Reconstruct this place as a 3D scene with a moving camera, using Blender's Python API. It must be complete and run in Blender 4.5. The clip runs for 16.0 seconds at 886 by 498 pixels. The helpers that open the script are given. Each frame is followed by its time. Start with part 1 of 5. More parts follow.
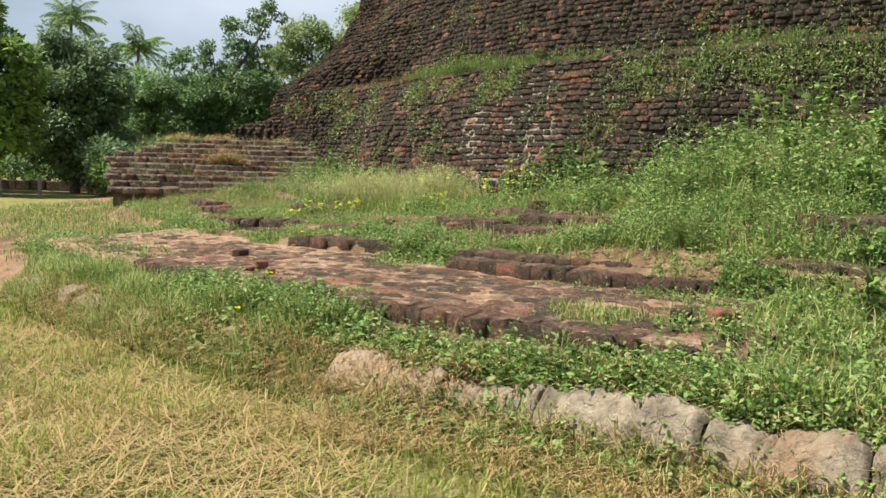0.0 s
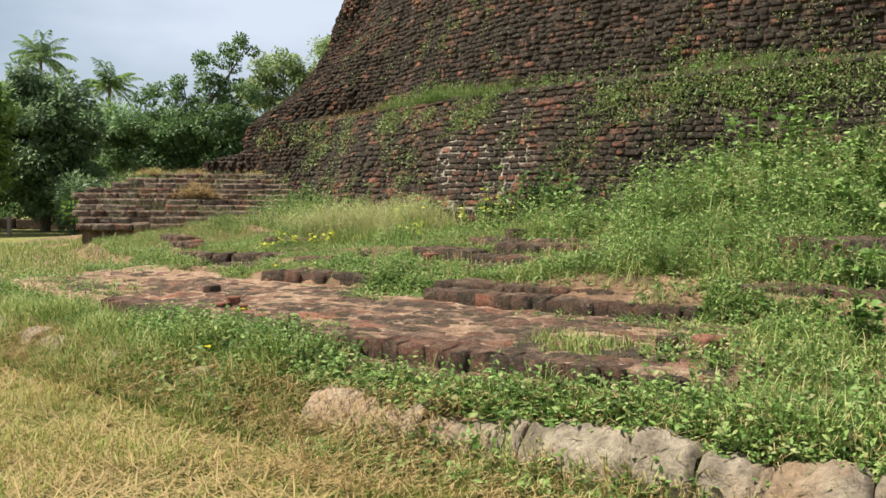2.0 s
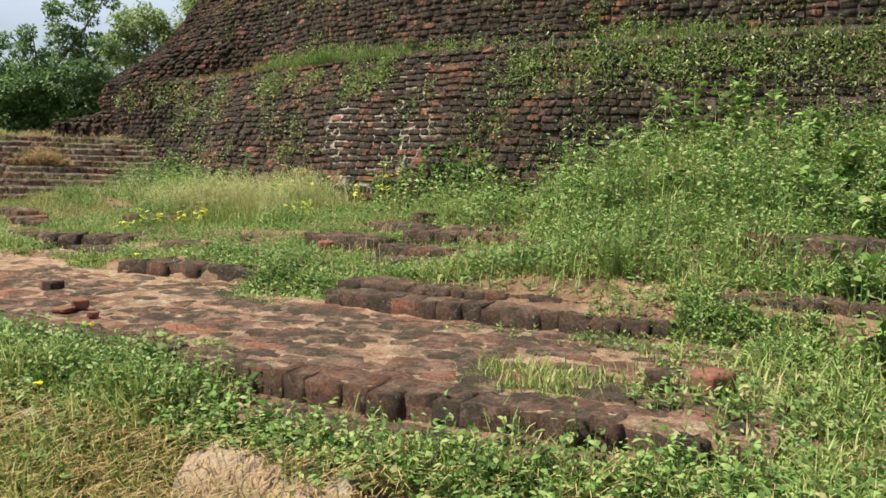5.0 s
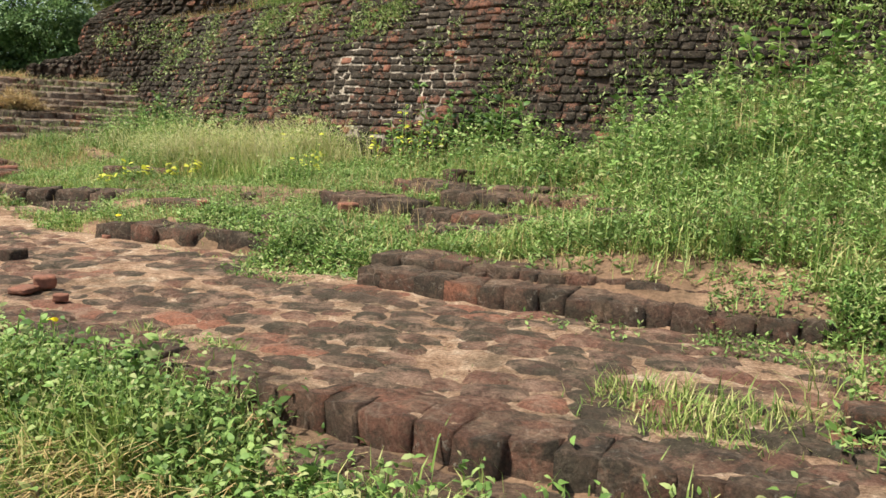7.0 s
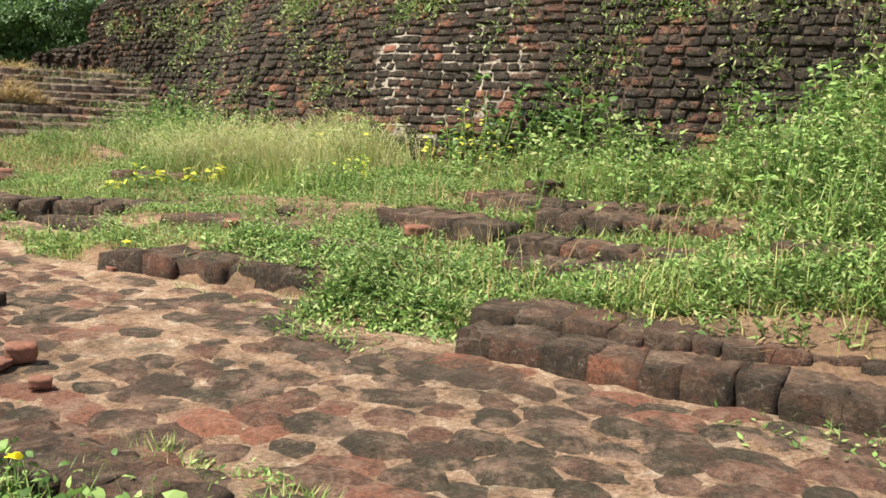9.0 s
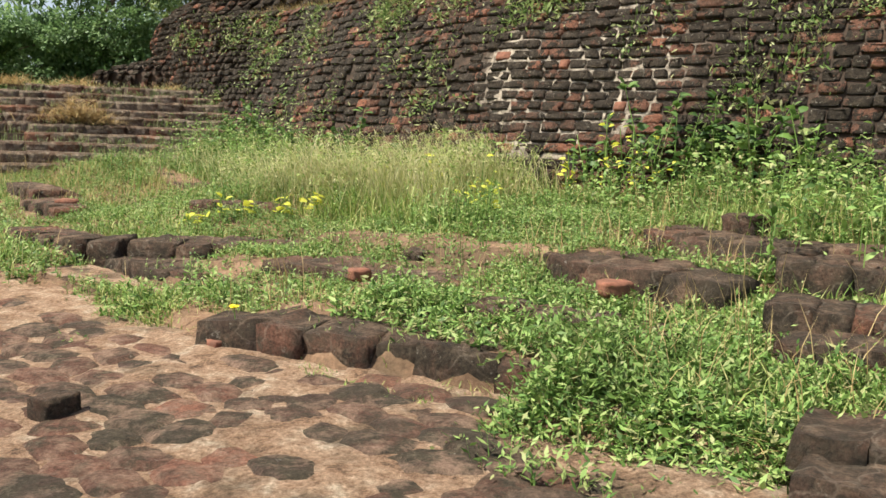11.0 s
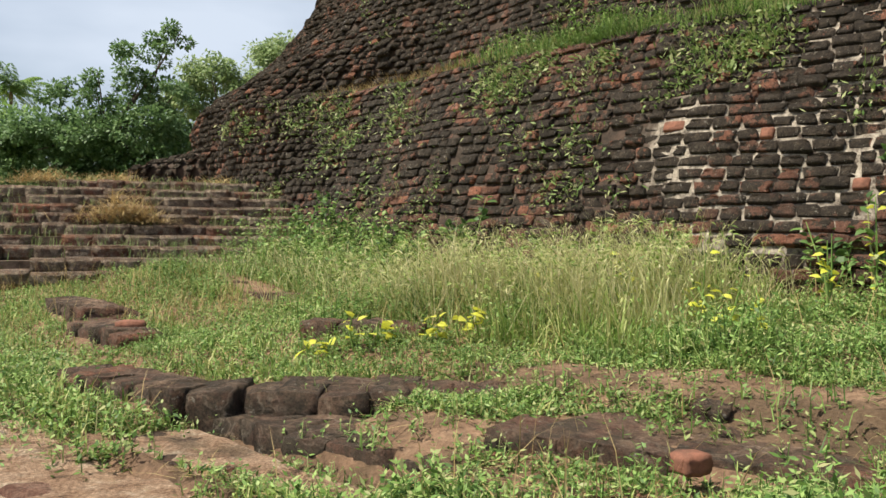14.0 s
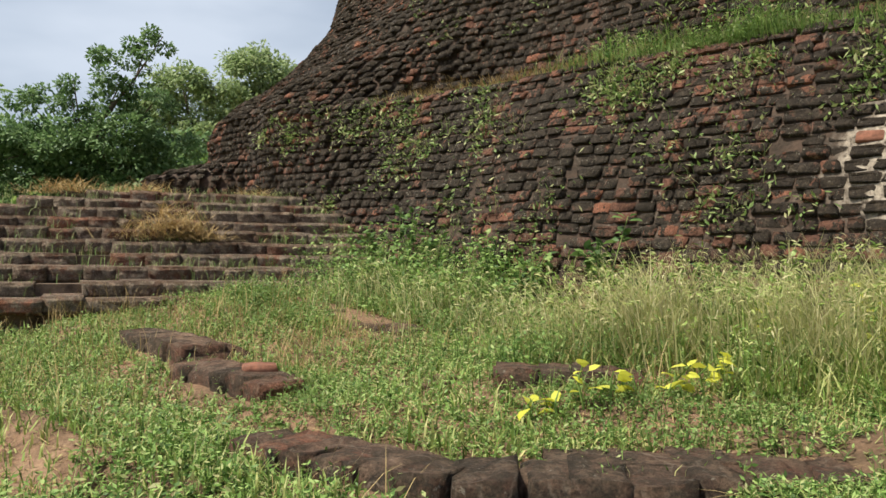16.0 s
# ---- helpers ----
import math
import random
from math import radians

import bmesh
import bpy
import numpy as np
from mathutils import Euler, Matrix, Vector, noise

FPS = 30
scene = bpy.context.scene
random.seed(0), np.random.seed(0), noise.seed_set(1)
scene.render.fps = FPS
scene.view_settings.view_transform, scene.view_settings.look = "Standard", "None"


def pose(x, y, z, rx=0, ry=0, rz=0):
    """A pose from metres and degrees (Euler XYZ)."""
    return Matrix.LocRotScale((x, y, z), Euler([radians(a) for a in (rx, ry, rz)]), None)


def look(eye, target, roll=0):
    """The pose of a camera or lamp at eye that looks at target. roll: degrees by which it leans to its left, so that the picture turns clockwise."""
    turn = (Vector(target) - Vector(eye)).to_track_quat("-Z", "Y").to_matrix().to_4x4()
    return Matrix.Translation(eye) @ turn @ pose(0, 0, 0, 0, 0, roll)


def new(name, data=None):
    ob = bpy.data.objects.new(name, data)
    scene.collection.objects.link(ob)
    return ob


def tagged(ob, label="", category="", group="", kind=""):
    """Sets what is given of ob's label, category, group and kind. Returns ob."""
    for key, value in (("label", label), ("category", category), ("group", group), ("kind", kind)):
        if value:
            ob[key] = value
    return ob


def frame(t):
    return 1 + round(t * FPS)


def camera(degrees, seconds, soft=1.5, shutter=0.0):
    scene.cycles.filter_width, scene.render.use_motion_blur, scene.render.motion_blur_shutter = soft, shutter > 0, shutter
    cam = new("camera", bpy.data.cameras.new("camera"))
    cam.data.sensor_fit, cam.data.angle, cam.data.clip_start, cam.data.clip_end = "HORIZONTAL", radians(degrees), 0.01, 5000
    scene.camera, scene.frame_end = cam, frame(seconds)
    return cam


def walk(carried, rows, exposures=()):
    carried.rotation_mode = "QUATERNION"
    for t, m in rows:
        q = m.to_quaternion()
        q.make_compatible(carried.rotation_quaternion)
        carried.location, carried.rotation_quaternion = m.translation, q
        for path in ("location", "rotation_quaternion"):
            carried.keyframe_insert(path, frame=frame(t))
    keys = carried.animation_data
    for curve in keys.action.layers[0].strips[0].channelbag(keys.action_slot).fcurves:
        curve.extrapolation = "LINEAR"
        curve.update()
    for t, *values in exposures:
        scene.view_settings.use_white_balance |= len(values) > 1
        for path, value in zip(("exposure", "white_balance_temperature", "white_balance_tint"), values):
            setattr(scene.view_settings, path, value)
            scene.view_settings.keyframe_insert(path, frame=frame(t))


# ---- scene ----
cam = camera(52.8, 16.0, soft=1.5)
PATH = [
    (0, (0.087, -0.644, 1.557), (0.013, 1.347, 1.387), 1.5),
    (0.5, (0.086, -0.659, 1.557), (0.021, 1.335, 1.416), 1.6),
    (1, (0.071, -0.643, 1.56), (0.029, 1.352, 1.426), 1.4),
    (1.5, (0.073, -0.581, 1.56), (0.059, 1.415, 1.436), 0.9),
    (2, (0.079, -0.446, 1.552), (0.056, 1.552, 1.449), 0.3),
    (2.5, (0.107, -0.261, 1.572), (0.096, 1.737, 1.5), -0.1),
    (3, (0.112, -0.114, 1.617), (0.117, 1.885, 1.551), 0.1),
    (3.5, (0.08, 0.078, 1.639), (0.118, 2.076, 1.556), 1.0),
    (4, (-0.024, 0.417, 1.666), (0.108, 2.41, 1.573), 1.1),
    (6.5, (-0.437, 2.189, 1.613), (-0.117, 4.144, 1.34), 2.4),
    (7, (-0.506, 2.612, 1.599), (-0.207, 4.571, 1.333), 2.5),
    (7.5, (-0.6, 3.036, 1.608), (-0.32, 4.999, 1.347), 2.5),
    (8, (-0.631, 3.46, 1.621), (-0.425, 5.428, 1.332), 3.6),
    (8.5, (-0.708, 3.85, 1.61), (-0.482, 5.818, 1.33), 3.3),
    (9, (-0.813, 4.245, 1.637), (-0.538, 6.206, 1.355), 2.7),
    (9.5, (-0.893, 4.681, 1.639), (-0.698, 6.649, 1.336), 2.8),
    (10, (-1.045, 5.048, 1.659), (-0.923, 7.023, 1.367), 2.3),
    (12.5, (-1.852, 6.829, 1.587), (-1.594, 8.806, 1.436), 1.4),
    (13, (-2.01, 7.141, 1.613), (-1.796, 9.126, 1.505), 2.2),
    (13.5, (-2.204, 7.488, 1.616), (-2.035, 9.478, 1.512), 1.5),
    (14, (-2.449, 7.85, 1.609), (-2.297, 9.843, 1.562), 0.7),
    (14.5, (-2.783, 8.162, 1.596), (-2.608, 10.154, 1.543), -0.3),
    (15, (-3.09, 8.498, 1.618), (-2.92, 10.49, 1.569), 0.8),
    (15.5, (-3.399, 8.801, 1.644), (-3.224, 10.793, 1.602), 2.5),
    (16, (-3.782, 9.069, 1.647), (-3.535, 11.054, 1.633), 1.1),
]
walk(cam, [(t, look(eye, target, roll)) for t, eye, target, roll in PATH], [(0.0, 0.55), (3.0, 0.53), (6.5, 0.63), (8.5, 0.9), (10.0, 0.84), (12.5, 0.63), (16.0, 0.43)])

# ---- sky and sun ----
SUN_AZ, SUN_EL = radians(-105), radians(60)   # from +y towards +x; the sun stands to the left
SUN_DIR = Vector((math.sin(SUN_AZ) * math.cos(SUN_EL), math.cos(SUN_AZ) * math.cos(SUN_EL), math.sin(SUN_EL)))
world = bpy.data.worlds.new("sky")
scene.world = world
world.use_nodes = True
wn = world.node_tree
bg = wn.nodes["Background"]
sky = wn.nodes.new("ShaderNodeTexSky")
sky.sky_type, sky.sun_disc = "NISHITA", False
sky.sun_elevation, sky.sun_rotation = SUN_EL, SUN_AZ
sky.dust_density, sky.air_density = 2.0, 1.0
wtc = wn.nodes.new("ShaderNodeTexCoord")
wmap = wn.nodes.new("ShaderNodeMapping")
wmap.inputs["Scale"].default_value = (1.0, 1.0, 3.0)
wno = wn.nodes.new("ShaderNodeTexNoise")
wno.inputs["Scale"].default_value, wno.inputs["Detail"].default_value = 1.7, 5
wra = wn.nodes.new("ShaderNodeValToRGB")
wra.color_ramp.elements[0].position, wra.color_ramp.elements[1].position = 0.40, 0.72
wmix = wn.nodes.new("ShaderNodeMix")
wmix.data_type = "RGBA"
wmix.inputs[7].default_value = (6.5, 7.3, 8.5, 1)
wn.links.new(wtc.outputs["Generated"], wmap.inputs["Vector"])
wn.links.new(wmap.outputs["Vector"], wno.inputs["Vector"])
wn.links.new(wno.outputs["Fac"], wra.inputs["Fac"])
wn.links.new(wra.outputs["Color"], wmix.inputs[0])
wn.links.new(sky.outputs["Color"], wmix.inputs[6])
wn.links.new(wmix.outputs[2], bg.inputs["Color"])
bg.inputs["Strength"].default_value = 0.076
sun_data = bpy.data.lights.new("sun", "SUN")
sun_data.energy, sun_data.angle, sun_data.color = 5.0, radians(2.5), (1.0, 0.965, 0.845)
sun = new("sun", sun_data)
sun.matrix_world = look(SUN_DIR * 60, (0, 0, 0))

# ---- material helpers ----


def node(nt, kind, **values):
    n = nt.nodes.new(kind)
    for key, value in values.items():
        n.inputs[key.replace("_", " ")].default_value = value
    return n


def noise_fac(nt, vec, scale, detail=4.0, rough=0.6):
    n = node(nt, "ShaderNodeTexNoise", Scale=scale, Detail=detail, Roughness=rough)
    nt.links.new(vec, n.inputs["Vector"])
    return n.outputs["Fac"]


def ramp(nt, fac, stops):
    n = nt.nodes.new("ShaderNodeValToRGB")
    els = n.color_ramp.elements
    while len(els) < len(stops):
        els.new(0.5)
    for e, (p, c) in zip(els, stops):
        e.position = p
        e.color = (*c, 1) if isinstance(c, tuple) else (c, c, c, 1)
    nt.links.new(fac, n.inputs["Fac"])
    return n.outputs["Color"]


def blend(nt, fac, a, b, mode="MIX"):
    n = nt.nodes.new("ShaderNodeMix")
    n.data_type, n.blend_type = "RGBA", mode
    for value, socket in ((fac, n.inputs[0]), (a, n.inputs[6]), (b, n.inputs[7])):
        if isinstance(value, (int, float)):
            socket.default_value = value
        elif isinstance(value, tuple):
            socket.default_value = (*value, 1)
        else:
            nt.links.new(value, socket)
    return n.outputs[2]


def material(name, rough=0.9):
    m = bpy.data.materials.new(name)
    m.use_nodes = True
    nt = m.node_tree
    bsdf = nt.nodes["Principled BSDF"]
    bsdf.inputs["Roughness"].default_value = rough
    bsdf.inputs["Specular IOR Level"].default_value = 0.25
    geo = nt.nodes.new("ShaderNodeNewGeometry")
    return m, nt, bsdf, geo


def bump(nt, bsdf, height, strength, distance):
    b = node(nt, "ShaderNodeBump", Strength=strength, Distance=distance)
    nt.links.new(height, b.inputs["Height"])
    nt.links.new(b.outputs["Normal"], bsdf.inputs["Normal"])


def brick_material(name, dark, red_amount, pale, objects, vary=0.07, clay_gain=1.0, stain=None, red_foot=False, worn_in=0.50, speck_at=0.62, veins=0.0, sand_and_top_light=0.0):
    """Weathered brick: dark moss and lichen over brown and red clay, with pale lime specks."""
    m, nt, bsdf, geo = material(name, 0.95)
    pos = geo.outputs["Position"]
    if objects:
        rnd = nt.nodes.new("ShaderNodeObjectInfo").outputs["Random"]
    else:
        rnd = geo.outputs["Random Per Island"]
    clay = ramp(nt, rnd, [(0.0, (0.09, 0.055, 0.04)), (0.5, (0.13, 0.07, 0.047)), (0.9, (0.19, 0.088, 0.058)), (1.0, (0.30, 0.125, 0.075))])
    fine = ramp(nt, noise_fac(nt, pos, 38, 7, 0.75), [(0.3, 0.45 * clay_gain), (0.7, 1.35 * clay_gain)])
    clay = blend(nt, 1.0, clay, fine, "MULTIPLY")
    moss = ramp(nt, noise_fac(nt, pos, 15, 8, 0.78), [(0.30, tuple(0.75 * c for c in dark)), (0.52, tuple(1.6 * c for c in dark)), (0.74, tuple(4.6 * c for c in dark))])
    big = noise_fac(nt, pos, 1.1, 4, 0.6)
    mid = noise_fac(nt, pos, 8.0, 6, 0.75)
    add = nt.nodes.new("ShaderNodeMath")
    add.operation = "MULTIPLY_ADD"
    nt.links.new(rnd, add.inputs[0])
    add.inputs[1].default_value = vary
    nt.links.new(mid, add.inputs[2])
    add2 = nt.nodes.new("ShaderNodeMath")
    add2.operation = "MULTIPLY_ADD"
    nt.links.new(big, add2.inputs[0])
    add2.inputs[1].default_value = 0.7
    nt.links.new(add.outputs[0], add2.inputs[2])
    edge = 1.10 - red_amount
    total = add2.outputs[0]
    if red_foot:
        # the lowest courses have lost their crust and show red clay
        split = nt.nodes.new("ShaderNodeSeparateXYZ")
        nt.links.new(pos, split.inputs[0])
        half = nt.nodes.new("ShaderNodeMapRange")
        nt.links.new(split.outputs["Z"], half.inputs["Value"])
        for key, value in (("From Min", 1.5), ("From Max", 2.15), ("To Min", 0.11), ("To Max", 0.0)):
            half.inputs[key].default_value = value
        more = nt.nodes.new("ShaderNodeMath")
        nt.links.new(total, more.inputs[0])
        nt.links.new(half.outputs["Result"], more.inputs[1])
        total = more.outputs[0]
    bare = ramp(nt, total, [(edge - 0.20, 0.0), (edge + 0.14, 1.0)])
    colour = blend(nt, bare, moss, clay)
    specks = ramp(nt, noise_fac(nt, pos, 21, 6, 0.75), [(speck_at, 0.0), (speck_at + 0.08, pale)])
    colour = blend(nt, specks, colour, (0.34, 0.30, 0.24))
    if stain:
        # earth trodden over the bricks
        dust = ramp(nt, noise_fac(nt, pos, 6.5, 8, 0.75), [(worn_in, 0.0), (worn_in + 0.15, 0.8)])
        colour = blend(nt, dust, colour, blend(nt, fine, (0.16, 0.10, 0.066), stain))
        moss_stain = ramp(nt, noise_fac(nt, pos, 2.6, 7, 0.7), [(0.50, 0.0), (0.62, 0.7)])
        colour = blend(nt, moss_stain, colour, (0.085, 0.066, 0.045))
    if sand_and_top_light:
        # sand and dry lichen on the upper sides, also painting in light from above
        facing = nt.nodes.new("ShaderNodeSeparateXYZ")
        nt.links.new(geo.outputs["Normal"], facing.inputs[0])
        upper = ramp(nt, facing.outputs["Z"], [(0.55, 0.0), (0.95, sand_and_top_light)])
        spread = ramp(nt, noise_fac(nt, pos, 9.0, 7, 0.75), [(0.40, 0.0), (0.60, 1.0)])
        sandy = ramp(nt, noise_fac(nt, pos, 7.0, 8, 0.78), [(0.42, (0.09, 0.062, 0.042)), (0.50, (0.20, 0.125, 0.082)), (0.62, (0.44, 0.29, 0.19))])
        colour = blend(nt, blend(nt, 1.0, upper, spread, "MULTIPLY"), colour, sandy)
    if veins:
        # thin broken lines of lime between the worn bricks
        warp = node(nt, "ShaderNodeTexNoise", Scale=7.0, Detail=4.0)
        nt.links.new(pos, warp.inputs["Vector"])
        bent = nt.nodes.new("ShaderNodeVectorMath")
        bent.operation = "MULTIPLY_ADD"
        nt.links.new(warp.outputs["Color"], bent.inputs[0])
        bent.inputs[1].default_value = (0.16, 0.16, 0.16)
        nt.links.new(pos, bent.inputs[2])
        cell = node(nt, "ShaderNodeTexVoronoi", Scale=5.0)
        cell.feature = "DISTANCE_TO_EDGE"
        nt.links.new(bent.outputs[0], cell.inputs["Vector"])
        line = ramp(nt, cell.outputs["Distance"], [(0.0, veins), (0.045, 0.0)])
        broken = ramp(nt, noise_fac(nt, pos, 5.0, 5, 0.7), [(0.42, 0.0), (0.58, 1.0)])
        colour = blend(nt, blend(nt, 1.0, line, broken, "MULTIPLY"), colour, (0.46, 0.36, 0.27))
    grit = ramp(nt, noise_fac(nt, pos, 75, 6, 0.8), [(0.32, 0.55), (0.68, 1.45)])
    nt.links.new(blend(nt, 1.0, colour, grit, "MULTIPLY"), bsdf.inputs["Base Color"])
    bump(nt, bsdf, noise_fac(nt, pos, 26, 9, 0.8), 1.0, 0.06)
    return m


def leaf_material(name, tones, translucent=0.35, gloss=0.35, patch=None, patch_scale=0.8):
    """Leaves and blades: each one takes a tone of its own, and lets some light through."""
    m, nt, bsdf, geo = material(name, 0.55)
    bsdf.inputs["Specular IOR Level"].default_value = gloss
    colour = ramp(nt, geo.outputs["Random Per Island"], [(i / (len(tones) - 1), c) for i, c in enumerate(tones)])
    if patch:
        fac = ramp(nt, noise_fac(nt, geo.outputs["Position"], patch_scale, 4), [(0.50, 0.0), (0.66, 0.65)])
        colour = blend(nt, fac, colour, patch)
    nt.links.new(colour, bsdf.inputs["Base Color"])
    tr = nt.nodes.new("ShaderNodeBsdfTranslucent")
    nt.links.new(colour, tr.inputs["Color"])
    mix = nt.nodes.new("ShaderNodeMixShader")
    mix.inputs[0].default_value = translucent
    nt.links.new(bsdf.outputs[0], mix.inputs[1])
    nt.links.new(tr.outputs[0], mix.inputs[2])
    nt.links.new(mix.outputs[0], nt.nodes["Material Output"].inputs["Surface"])
    return m


def two_tone(name, a, b, scale, rough=0.9, bump_scale=20, strength=0.5, distance=0.02, third=None):
    m, nt, bsdf, geo = material(name, rough)
    pos = geo.outputs["Position"]
    colour = ramp(nt, noise_fac(nt, pos, scale, 6, 0.65), [(0.35, a), (0.65, b)])
    if third:
        colour = blend(nt, ramp(nt, noise_fac(nt, pos, scale * 0.3, 4), [(0.5, 0.0), (0.68, 0.8)]), colour, third)
    grain = ramp(nt, noise_fac(nt, pos, bump_scale * 2, 5, 0.7), [(0.3, 0.75), (0.7, 1.15)])
    nt.links.new(blend(nt, 1.0, colour, grain, "MULTIPLY"), bsdf.inputs["Base Color"])
    bump(nt, bsdf, noise_fac(nt, pos, bump_scale, 8, 0.7), strength, distance)
    return m


# ---- materials ----
WALL_BRICK = brick_material("mossy_wall_brick", (0.034, 0.0258, 0.0185), -0.09, 0.9, False, 0.12, 1.25, red_foot=True, speck_at=0.585)
WALL_BRICK_ONE = brick_material("mossy_wall_brick_single", (0.036, 0.027, 0.0195), -0.085, 0.9, True, 0.12, 1.2, red_foot=True, speck_at=0.59)
PAVING_BRICK = brick_material("worn_paving_brick", (0.062, 0.048, 0.031), 0.05, 0.9, True, 0.20, 1.5, (0.46, 0.29, 0.20), worn_in=0.475)
STEP_BRICK = brick_material("mossy_step_brick", (0.042, 0.032, 0.0225), 0.10, 0.9, True, 0.06, 1.2, (0.30, 0.19, 0.125), worn_in=0.53, speck_at=0.6, veins=0.25, sand_and_top_light=0.55)
STEP_CORE = brick_material("mossy_step_masonry", (0.052, 0.039, 0.028), 0.17, 0.9, False, 0.0, 1.5, (0.34, 0.21, 0.14), worn_in=0.50, veins=0.35, sand_and_top_light=0.8)
# besides the lichen, the base colour is raised so the platform looks brightly lit
PLATFORM_BRICK = brick_material("lichened_lit_platform_brick", (0.155, 0.120, 0.090), 0.04, 1.0, True, 0.06, 1.2, speck_at=0.59, sand_and_top_light=0.8)
ORANGE_BRICK = two_tone("fresh_orange_brick", (0.28, 0.115, 0.072), (0.15, 0.072, 0.048), 14)
LIMESTONE = two_tone("weathered_limestone", (0.20, 0.16, 0.115), (0.57, 0.465, 0.34), 4.6, 0.9, 13, 1.0, 0.06, (0.46, 0.30, 0.18))
BARK = two_tone("tree_bark", (0.10, 0.075, 0.055), (0.22, 0.17, 0.13), 6, 0.95, 14, 0.9, 0.03)


def bed_material():
    """Trodden reddish earth and lime mortar, with dark mossy stains."""
    m, nt, bsdf, geo = material("trodden_mortar_bed", 0.95)
    pos = geo.outputs["Position"]
    colour = ramp(nt, noise_fac(nt, pos, 7.5, 8, 0.72), [(0.32, (0.13, 0.080, 0.052)), (0.43, (0.38, 0.225, 0.135)), (0.55, (0.52, 0.340, 0.220)), (0.68, (0.68, 0.54, 0.39))])
    moss = ramp(nt, noise_fac(nt, pos, 2.6, 7, 0.7), [(0.51, 0.0), (0.63, 0.65)])
    colour = blend(nt, moss, colour, (0.11, 0.082, 0.050))
    grain = ramp(nt, noise_fac(nt, pos, 60, 7, 0.8), [(0.32, 0.5), (0.68, 1.45)])
    nt.links.new(blend(nt, 1.0, colour, grain, "MULTIPLY"), bsdf.inputs["Base Color"])
    bump(nt, bsdf, noise_fac(nt, pos, 24, 9, 0.8), 1.0, 0.05)
    return m


SAND_BED = bed_material()
CORE = two_tone("dark_rubble_core", (0.09, 0.064, 0.046), (0.25, 0.18, 0.13), 6, 0.95, 18, 0.8, 0.03)
STRAW = leaf_material("dry_straw", [(0.36, 0.26, 0.12), (0.52, 0.38, 0.18), (0.42, 0.29, 0.12)], 0.2, 0.2)
LAWN = leaf_material("mown_grass", [(0.17, 0.26, 0.035), (0.27, 0.35, 0.06), (0.36, 0.38, 0.10), (0.50, 0.41, 0.16)], 0.35, 0.25, (0.52, 0.40, 0.17), 0.55)
GRASS = leaf_material("meadow_grass", [(0.085, 0.145, 0.030), (0.19, 0.285, 0.06), (0.36, 0.415, 0.125), (0.56, 0.50, 0.22)], 0.3, 0.25)
TALL = leaf_material("tall_seeding_grass", [(0.11, 0.19, 0.035), (0.25, 0.355, 0.075), (0.50, 0.48, 0.20)], 0.3, 0.25)
WEED = leaf_material("green_weed_leaf", [(0.055, 0.105, 0.024), (0.115, 0.210, 0.046), (0.225, 0.355, 0.085), (0.35, 0.46, 0.145), (0.39, 0.35, 0.17)], 0.28, 0.3, (0.115, 0.185, 0.045), 1.1)
VINE = leaf_material("wall_creeper_leaf", [(0.085, 0.150, 0.038), (0.18, 0.27, 0.075), (0.33, 0.40, 0.15), (0.46, 0.43, 0.22)], 0.3, 0.3)
YELLOW_LEAF = leaf_material("yellow_leaf", [(0.62, 0.62, 0.06), (0.72, 0.70, 0.12)], 0.4, 0.3)
YELLOW_PETAL = leaf_material("yellow_petal", [(0.85, 0.66, 0.02), (0.9, 0.75, 0.05)], 0.3, 0.2)
# the _CROWN greens are paler than the leaves, to paint in distant haze
DARK_CROWN = leaf_material("dark_glossy_foliage", [(0.115, 0.180, 0.088), (0.185, 0.275, 0.130), (0.30, 0.39, 0.20)], 0.4, 0.5)
SHRUB = leaf_material("dark_shrub_leaf", [(0.055, 0.105, 0.030), (0.095, 0.170, 0.045), (0.17, 0.27, 0.07), (0.28, 0.38, 0.11)], 0.35, 0.4)
MID_CROWN = leaf_material("broadleaf_foliage", [(0.095, 0.165, 0.060), (0.150, 0.245, 0.090), (0.24, 0.34, 0.135)], 0.35, 0.4)
PALE_CROWN = leaf_material("haze_paled_open_foliage", [(0.19, 0.27, 0.11), (0.30, 0.38, 0.17), (0.42, 0.48, 0.26)], 0.4, 0.3)
LIGHT_CROWN = leaf_material("light_green_foliage", [(0.13, 0.225, 0.055), (0.22, 0.34, 0.085), (0.34, 0.45, 0.135)], 0.45, 0.3)
PALE_STALK = leaf_material("pale_seed_stalk", [(0.36, 0.40, 0.14), (0.58, 0.54, 0.27), (0.68, 0.60, 0.36)], 0.4, 0.25)
WOOD = two_tone("grey_post_wood", (0.22, 0.19, 0.16), (0.36, 0.31, 0.26), 8)

# ---- plan: everything runs in rings round the middle of the dome ----
CX, CY = 17.33, 29.79


def smooth(a, b, x):
    t = np.clip((np.asarray(x, float) - a) / (b - a), 0, 1)
    return t * t * (3 - 2 * t)


